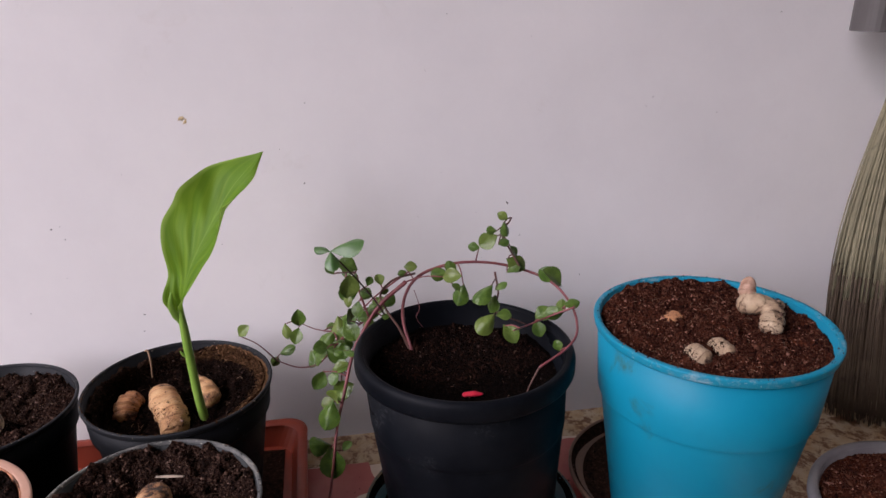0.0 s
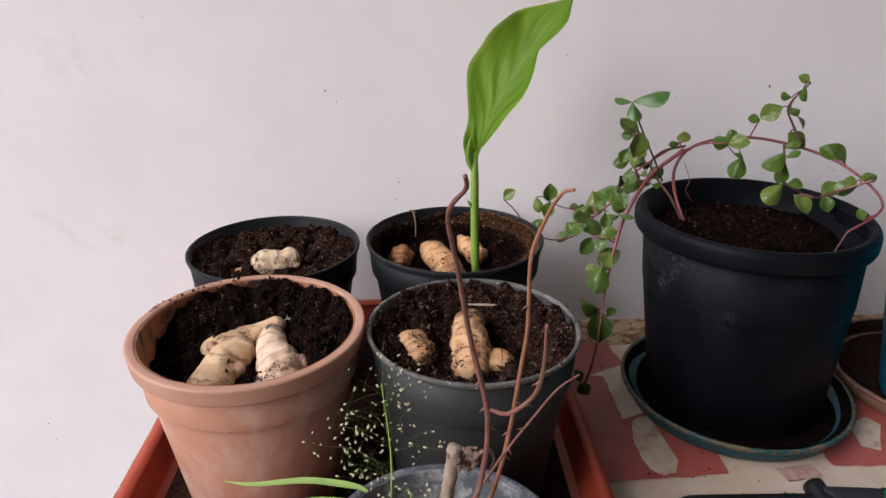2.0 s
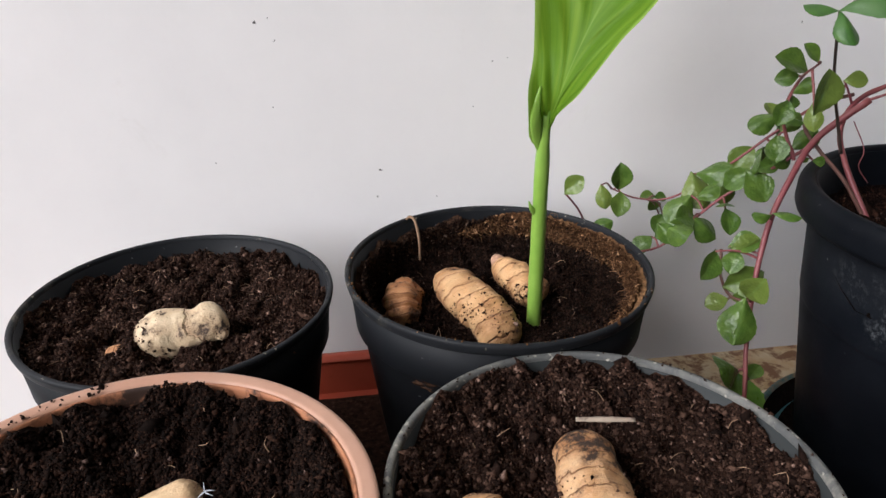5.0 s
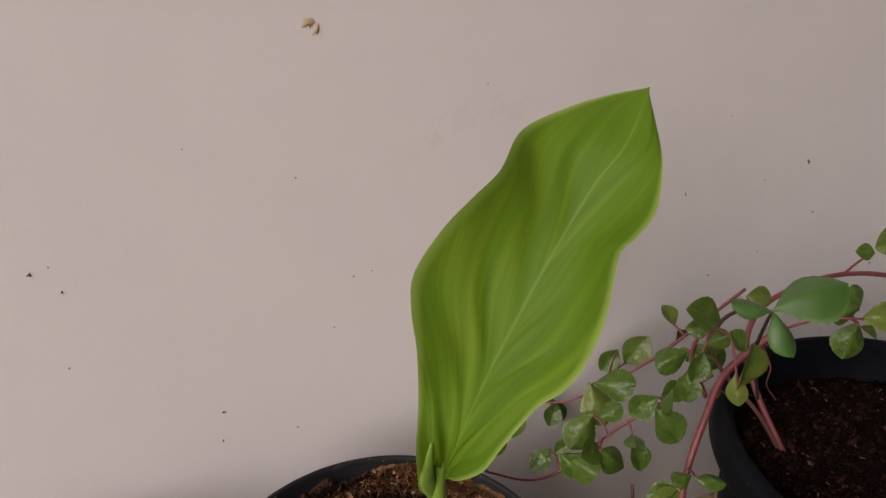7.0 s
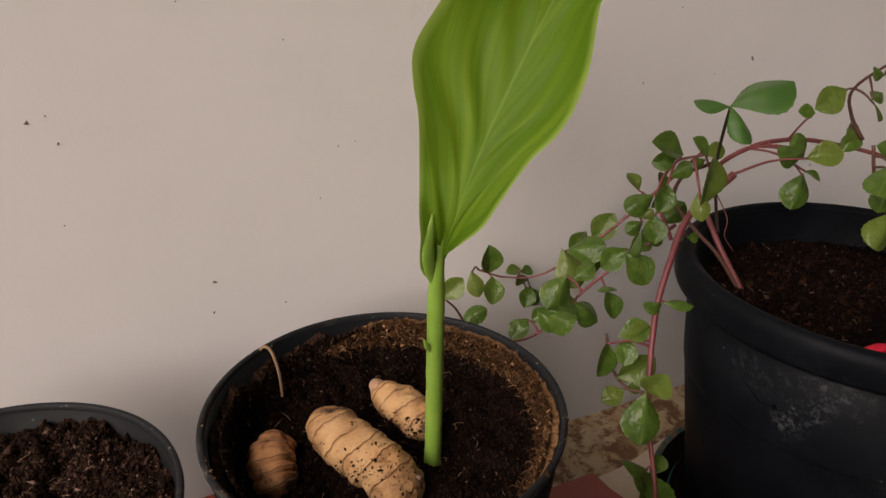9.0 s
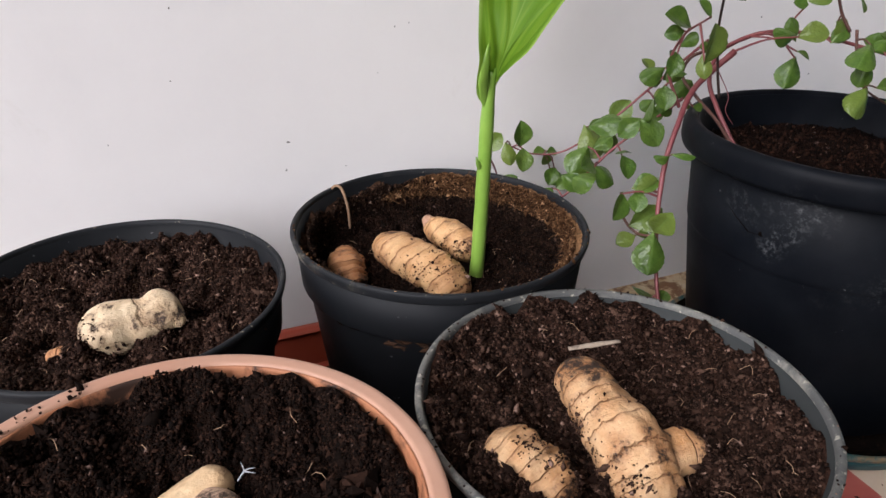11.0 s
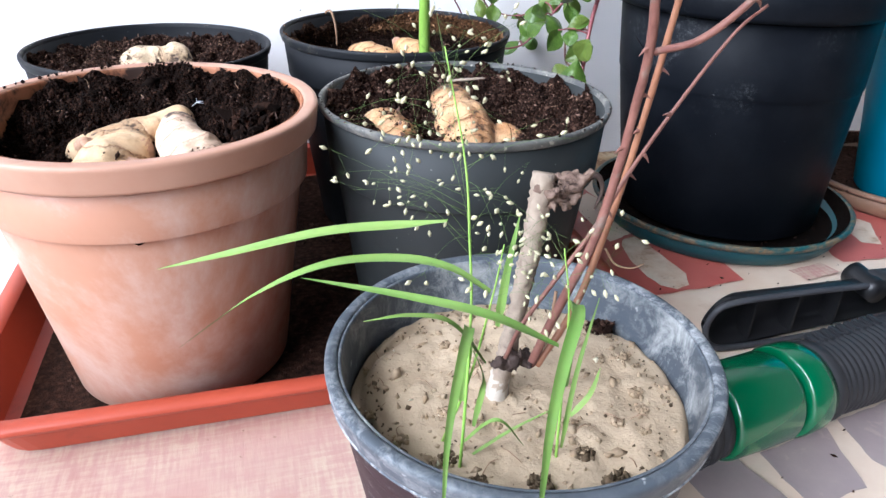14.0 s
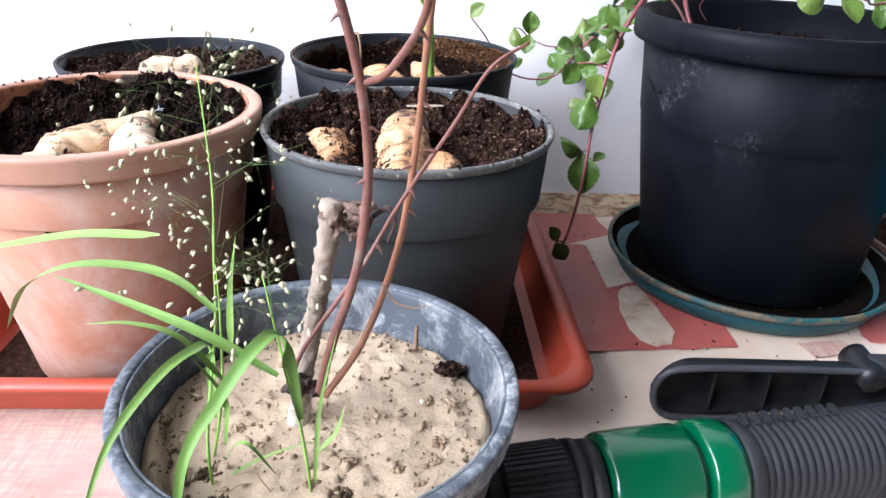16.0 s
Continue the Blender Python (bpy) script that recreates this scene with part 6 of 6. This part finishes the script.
def panicle(top, axis, reach, n, seed, spread=1.0):
    """Fine branches with hanging seeds, gathered as one spray."""
    rs = np.random.RandomState(seed)
    hair, seeds = [], []
    ax = np.array(axis, float)
    for k in range(n):
        b = np.array(top) + ax * (k / n) ** 0.9
        a = rs.rand() * 6.28
        o = np.array([math.cos(a), math.sin(a) * 0.8, 0.35 * rs.randn()]) * spread
        o /= np.linalg.norm(o)
        ln = reach * rs.uniform(0.55, 1.1) * (1 - 0.45 * k / n)
        e = b + o * ln + np.array([0, 0, 0.35 * ln])
        m = (b + e) / 2 + np.array([0, 0, 0.1 * ln])
        hair.append(tube([b, m, e], [0.00007, 0.000045, 0.00003], 9, 4))
        c = spline([b, m, e], 21)
        for s in rs.uniform(0.35, 1, 4):
            q = c[int(s * 20)]
            dr = np.array([0.6 * rs.randn(), 0.6 * rs.randn(), -0.3 + 0.7 * rs.randn()])
            dr /= np.linalg.norm(dr)
            l2 = rs.uniform(0.003, 0.011)
            q2 = q + dr * l2
            hair.append(tube([q, q2], [0.000035, 0.00003], 3, 3))
            seeds.append((q2, dr, rs.uniform(0.0008, 0.0014)))
    body = [tube([p - d * s * 0.2, p + d * s * 0.8, p + d * s * 1.6], [0.00025, s * 0.55, 0.0002], 5, 6) for p, d, s in seeds]
    return join(*hair), join(*body)


for k, (stalk, top, axis, reach, n) in enumerate((
        ([(-0.2995, 0.2705, 0.083), (-0.2985, 0.2697, 0.115), (-0.2945, 0.28, 0.1512), (-0.294, 0.286, 0.172), (-0.294, 0.294, 0.196), (-0.298, 0.306, 0.228)], (-0.292, 0.285, 0.166), (-0.0065, 0.021, 0.06), 0.05, 38),
        ([(-0.3052, 0.2843, 0.083), (-0.2951, 0.278, 0.124), (-0.2903, 0.2732, 0.1594), (-0.2887, 0.2705, 0.1792)], (-0.2905, 0.2732, 0.16), (0.003, -0.003, 0.022), 0.026, 10),
        ([(-0.265, 0.266, 0.083), (-0.2667, 0.2652, 0.1199), (-0.2706, 0.2608, 0.16), (-0.2737, 0.2624, 0.1805)], (-0.271, 0.261, 0.163), (-0.003, 0.002, 0.018), 0.026, 7))):
    part("stalk", tube(stalk, [0.0006, 0.0005, 0.0004, 0.0002], 30, 7), M["grass_stem"], grass)
    hair, seeds = panicle(top, axis, reach, n, 60 + k)
    part("seed_branches", hair, M["grass_hair"], grass, "hair-thin branches")
    part("seeds", seeds, M["seed"], grass, "tiny pale seeds", True, "stuff")


# ---- watering gun ----
gun = thing("spray_gun", (-0.05, 0.34, 0.002), "black garden spray gun with a ribbed grip and green connector", "spray gun")
AX0, AX1, AZ = np.array((-0.1925, 0.3277)), np.array((0.019, 0.3602)), 0.0268
ad = (AX1 - AX0) / np.linalg.norm(AX1 - AX0)


def along_axis(profile, seg=48, flute=0.0, flutes=40):
    """Turned form about the gun's lying axis, from (distance, radius) pairs."""
    a = np.arange(seg) * 2 * np.pi / seg
    v = []
    for s, r in profile:
        s, r = s * 1.02, r * 0.94
        k = 1 + flute * (np.cos(a * flutes) > 0)
        y, z = np.cos(a) * r * k, np.sin(a) * r * k
        v.append(np.stack([AX0[0] + ad[0] * s - ad[1] * y, AX0[1] + ad[1] * s + ad[0] * y, AZ + z], 1))
    n = len(profile)
    f = [(i * seg + j, i * seg + (j + 1) % seg, (i + 1) * seg + (j + 1) % seg, (i + 1) * seg + j) for i in range(n - 1) for j in range(seg)]
    f += [tuple(range(seg))[::-1], tuple((n - 1) * seg + j for j in range(seg))]
    return np.concatenate(v), f


part("tail_clip", along_axis([(-0.016, 0.008), (-0.015, 0.012), (-0.006, 0.013), (-0.005, 0.017), (0.002, 0.018)], 12), M["gun_black"], gun, "", False)
part("screw_cap", along_axis([(0.0, 0.02), (0.002, 0.0235), (0.031, 0.0245), (0.034, 0.022)], 288, 0.03, 48), M["gun_black"], gun, "ribbed black screw cap", False)
part("seal_ring", along_axis([(0.034, 0.02), (0.035, 0.0245), (0.039, 0.0245), (0.04, 0.021), (0.0415, 0.021), (0.0425, 0.0235), (0.047, 0.0235), (0.048, 0.02), (0.056, 0.02)]), M["gun_black"], gun)
part("connector", along_axis([(0.049, 0.0225), (0.0495, 0.025), (0.052, 0.0262), (0.07, 0.0268), (0.09, 0.0265), (0.0925, 0.0255), (0.093, 0.022)]), M["gun_green"], gun, "glossy green hose connector")
part("neck", along_axis([(0.092, 0.021), (0.098, 0.021)]), M["gun_green"], gun)
part("connector_ring", along_axis([(0.0965, 0.0215), (0.097, 0.0262), (0.0985, 0.0274), (0.11, 0.0272), (0.1155, 0.0255), (0.116, 0.022)]), M["gun_green"], gun, "glossy green ring")
prof = [(0.115, 0.0225), (0.116, 0.0252), (0.123, 0.025), (0.124, 0.024)]
for k in range(42):
    s = 0.125 + k * 0.0042
    r = 0.0238 + 0.00006 * k
    prof += [(s, r - 0.001), (s + 0.0007, r), (s + 0.0027, r), (s + 0.0034, r - 0.001)]
prof += [(0.304, 0.024), (0.305, 0.0)]
part("grip", along_axis(prof, 40), M["gun_black"], gun, "ribbed black rubber grip")
for k in range(9):
    s = 0.127 + 0.0064 * k
    p = AX0 + ad * s
    part("grip_tooth", box(p[0] - 0.0019, p[0] + 0.0019, p[1] + 0.004, p[1] + 0.014, AZ + 0.02, AZ + 0.0232, 0.0008), M["gun_black"], gun, "", False)


def trough(c0, c1, n=30):
    """Long hollow lever, open towards the grip."""
    rings = []
    for i in range(n):
        t = (i / (n - 1)) ** 2
        p = np.array(c0) + (np.array(c1) - np.array(c0)) * t
        w = 0.0185 * min(1, math.sqrt(max(0.02, 1 - (1 - min(1, t / 0.12)) ** 2))) * (1 - 0.35 * t)
        dpt = 0.014 * min(1, 0.35 + t * 5) * (1 - 0.25 * t)
        sec = []
        for y, z in ((-1, -1), (-1, 1), (1, 1), (1, -1)):
            sec.append((dpt * (0 if y < 0 else 1), z * w))
        out = [(-0.2, -1), (0.55, -1), (0.9, -0.7), (1, 0), (0.9, 0.7), (0.55, 1), (-0.2, 1), (-0.2, 0.87), (0.5, 0.86), (0.75, 0.6), (0.84, 0), (0.75, -0.6), (0.5, -0.86), (-0.2, -0.87)]
        rings.append([(p[0], p[1] + dpt * a, p[2] + w * b) for a, b in out])
    return loops(rings)


part("lever", trough((-0.09, 0.414, 0.0215), (0.084, 0.42, 0.021)), M["gun_dark"], gun, "long hollow black lever")
part("lever_edge", tube([(0.07, 0.412, 0.0075), (0.0, 0.41, 0.0045), (-0.07, 0.41, 0.0045), (-0.0855, 0.412, 0.0085), (-0.09, 0.413, 0.021), (-0.086, 0.412, 0.034), (-0.072, 0.411, 0.0392), (-0.021, 0.412, 0.0385), (0.029, 0.414, 0.0355), (0.07, 0.418, 0.0315)], [0.0021] * 2, 70, 10), M["gun_edge"], gun, "worn grey lever edge")
for x in (-0.055, -0.022, 0.012):
    part("web", box(x - 0.0009, x + 0.0009, 0.413, 0.428, 0.007, 0.034, 0.0004), M["gun_dark"], gun, "", False)
part("pivot", tube([(0.039, 0.41, 0.031), (0.039, 0.435, 0.033)], [0.0085, 0.0085], 6, 20), M["gun_dark"], gun)
part("pivot_arm", tube([(0.039, 0.422, 0.032), (0.084, 0.415, 0.032), (0.139, 0.4, 0.032)], [0.009, 0.011, 0.018], 16, 14), M["gun_black"], gun)
part("rivet", tube([(0.058, 0.407, 0.034), (0.059, 0.4035, 0.0342)], [0.004, 0.003], 4, 14), M["steel"], gun, "shiny steel rivet")
part("trim_cap", tube([(0.081, 0.412, 0.033), (0.094, 0.407, 0.033)], [0.0135, 0.0135], 4, 18), M["gun_green"], gun, "green cap")
part("head", tube([(0.119, 0.367, 0.028), (0.169, 0.377, 0.03), (0.199, 0.393, 0.03), (0.209, 0.435, 0.03)], [0.024, 0.026, 0.026, 0.028], 24, 18), M["gun_black"], gun)

# ---- broom ----
broom = thing("broom", (0.6, 0.7, 0.003), "worn straw broom standing on its bristles against the wall", "broom")
rs = np.random.RandomState(21)
straws, tips = [], []
for k in range(2600):
    a, q = rs.rand() * 6.28, math.sqrt(rs.rand())
    top = np.array((0.611 + 0.032 * q * math.cos(a), 0.735 + 0.018 * q * math.sin(a), 0.44 + 0.02 * rs.rand()))
    bot = np.array((0.65 + 0.105 * q * math.cos(a), 0.705 + 0.06 * q * math.sin(a), 0.004 + 0.02 * rs.rand() ** 2))
    m = (top + bot) / 2 + np.array((0.014 * math.cos(a) * q - 0.006, 0.01 * math.sin(a), 0)) + rs.randn(3) * 0.002
    c = spline([top, m, bot], 15)
    cut = int(np.argmin(abs(c[:, 2] - 0.186 - 0.012 * rs.randn())))
    straws.append(tube(c[:cut + 1], [0.0011, 0.0012], 7, 4))
    tips.append(tube(c[cut:], [0.0012, 0.0007], 5, 4))
part("bristles", join(*straws), M["straw"], broom, "grey-green straw bristles", True, "stuff")
part("bristle_tips", join(*tips), M["straw_dark"], broom, "dark brown lower bristle ends", True, "stuff")
part("bristle_core", tube([(0.611, 0.738, 0.45), (0.624, 0.73, 0.25), (0.65, 0.71, 0.02)], [0.025, 0.043, 0.082], 20, 18, flat=0.55), M["straw"], broom)
part("binding", loops([rounded(0.515, 0.7, 0.715, 0.765, 0.02, z) for z in (0.485, 0.49, 0.56, 0.565)]), M["cap_grey"], broom, "grey plastic broom head", False)
part("handle", tube([(0.607, 0.742, 0.55), (0.607, 0.75, 1.5)], [0.016, 0.016], 8, 16), M["cap_grey"], broom)

# ---- small things ----
solo("dry_stick", tube([(-0.237, 0.521, 0.159), (-0.226, 0.518, 0.16), (-0.214, 0.514, 0.1615)], [0.0013, 0.0017, 0.0011], 16, 7, 0.08, 1, 0.5), M["dead_wood"], "small pale dry stick on the soil", "twig")
solo("white_fluff", join(tube([(-0.3879, 0.5005, 0.1572), (-0.3845, 0.503, 0.1588), (-0.3812, 0.5024, 0.1592)], [0.00025, 0.0004, 0.0001], 8, 5), tube([(-0.3849, 0.5027, 0.1585), (-0.3856, 0.5062, 0.1602)], [0.0003, 0.0001], 5, 5), tube([(-0.3849, 0.5027, 0.1585), (-0.3815, 0.5005, 0.1585)], [0.0003, 0.0001], 5, 5)), M["feather"], "tiny white fluff on dark soil", "fluff")
solo("root_thread", tube([(-0.289, 0.7315, 0.164), (-0.286, 0.729, 0.168), (-0.283, 0.7245, 0.1665), (-0.281, 0.7195, 0.155), (-0.281, 0.7165, 0.141)], [0.0009, 0.001, 0.0009, 0.0008], 24, 7), M["dry_fibre"], "dry root thread over the pot rim", "fibre")
solo("curled_fibre", tube([(-0.212, 0.73, 0.16), (-0.206, 0.732, 0.164), (-0.2, 0.73, 0.161), (-0.204, 0.727, 0.156), (-0.211, 0.727, 0.157)], [0.0012, 0.0014, 0.0012], 24, 7), M["crust"], "curled brown fibre inside the pot", "fibre")
v, f, _ = root([(0.0325, 0.5955, 0.158), (0.042, 0.593, 0.1595), (0.0535, 0.592, 0.1585)], [0.004, 0.0045, 0.0014], 18, 12, 0.3, 0, 0.01, 3, 0.5)
solo("fallen_petal", (v, f), M["petal"], "crumpled red petal on dark soil", "petal")


def clod(at, r, n, seed, size):
    """A lump of earth packed from many crumbs round a rough core."""
    rs = np.random.RandomState(seed)
    d = rs.randn(n, 3)
    d /= np.linalg.norm(d, axis=1)[:, None]
    q = np.array(at) + d * np.array(r) * (0.75 + 0.35 * rs.rand(n))[:, None]
    core = root([np.array(at) - (r[0] * 0.6, 0, 0), np.array(at), np.array(at) + (r[0] * 0.6, 0, 0)], [r[2] * 0.6, r[2] * 0.9, r[2] * 0.6], 18, 12, 0.5, 0, 0.01, seed)[:2]
    return join(core, crumbs(q, size, seed + 1))


solo("soil_clod", clod((-0.356, 0.477, 0.15), (0.014, 0.012, 0.011), 700, 9, 0.0013), M["crumb"], "brown soil clod beside the ginger", "clod", "", False)
solo("soil_clod", clod((-0.2155, 0.333, 0.0955), (0.0055, 0.004, 0.0032), 160, 4, 0.0007), M["crumb_b"], "dark lump on sandy soil", "clod", "", False)
rs = np.random.RandomState(91)
a = rs.uniform(0, 6.28, 420)
q = 0.0625 * np.concatenate([rs.uniform(0.86, 0.99, 260), np.sqrt(rs.rand(160))])
edge = np.stack([-0.266 + q * np.cos(a), 0.3024 + q * np.sin(a), 0.0955 + 0.0006 * rs.rand(420) - 0.004 * (q > 0.0595)], 1)
solo("soil_bits", crumbs(edge, 0.00045, 92), M["sand_dark"], "dark debris along the edge of the sandy soil", "soil", "stuff", False)
solo("twig", tube([(-0.2305, 0.35, 0.089), (-0.23, 0.351, 0.106)], [0.0011, 0.0009], 8, 6, 0.1), M["dry_fibre"], "short pale twig stuck in sandy soil", "twig")
rs = np.random.RandomState(61)
for k in range(16):
    a, q = rs.uniform(0, 6.28), 0.06 * math.sqrt(rs.rand())
    x, y, r = -0.266 + q * math.cos(a), 0.3024 + q * math.sin(a), rs.uniform(0.0018, 0.0036)
    solo("mud_lump", clod((x, y, 0.0952), (r, r * 0.8, r * 0.5), 40, 200 + k, 0.0006), M["sand_crumb"], "small dry lump on cracked sandy soil", "clod", "", True, "mud lumps")
for k in range(5):
    a, r = 3.9 + 0.32 * k, rs.uniform(0.003, 0.0055)
    x, y = -0.266 + 0.046 * math.cos(a) + 0.004 * rs.randn(), 0.3024 + 0.046 * math.sin(a) + 0.004 * rs.randn()
    solo("mud_lump", clod((x, y, 0.0948), (r, r * 0.8, r * 0.45), 120, 230 + k, 0.0006), M["sand_dark"], "dark crumbly lump beside the grass", "clod", "", True, "mud lumps")
rs = np.random.RandomState(33)
pts = np.stack([rs.uniform(-0.13, 0.25, 260), rs.uniform(0.25, 0.7, 260), np.full(260, 0.0036)], 1)
solo("soil_bits", crumbs(pts, 0.0005, 34), M["crumb_b"], "soil crumbs scattered on the sheet", "soil", "stuff", False)


def rim_bits(cx, cy, r0, r1, z, a0, a1, n, seed, mat, label):
    """Earth left lying on a pot's rim."""
    rs = np.random.RandomState(seed)
    a, q = np.radians(rs.uniform(a0, a1, n)), rs.uniform(r0, r1, n)
    solo("soil_bits", crumbs(np.stack([cx + q * np.cos(a), cy + q * np.sin(a), np.full(n, z)], 1), 0.00042, seed + 1), M[mat], label, "soil", "stuff", False)


rim_bits(BLUE_AT[0], BLUE_AT[1], 0.1045, 0.1105, BLUE_TOP + 0.0003, 0, 360, 170, 81, "crumb_r", "red soil bits on the blue pot rim")
rim_bits(-0.2355, 0.486, 0.0815, 0.0845, 0.1601, 0, 360, 110, 83, "crumb_b", "brown soil bits on the grey pot rim")
rim_bits(-0.2409, 0.6573, 0.087, 0.0897, 0.1663, 150, 330, 70, 85, "crust", "tan soil bits on the black pot rim")
solo("soil_crust", crumbs(inner_crust(-0.4107, 0.4827, 0.0815, 0.14, 0.16, -75, 25, 900, 87), 0.00055, 88), M["crumb"], "dark soil smeared inside the terracotta pot", "soil", "stuff", True)

pts = scatter(0.0368, 0.606, 0.088, h_big, 0.003, 17000, 95)
keep = pts[:, 1] + 0.012 * np.array([fractal(*p, 40, 2) for p in pts]) > 0.612
solo("dry_soil", crumbs(pts[keep] + (0, 0, 0.0004), 0.0006, 96, 2.2), M["crumb_d"], "drier brown soil at the back of the black pot", "soil", "stuff")
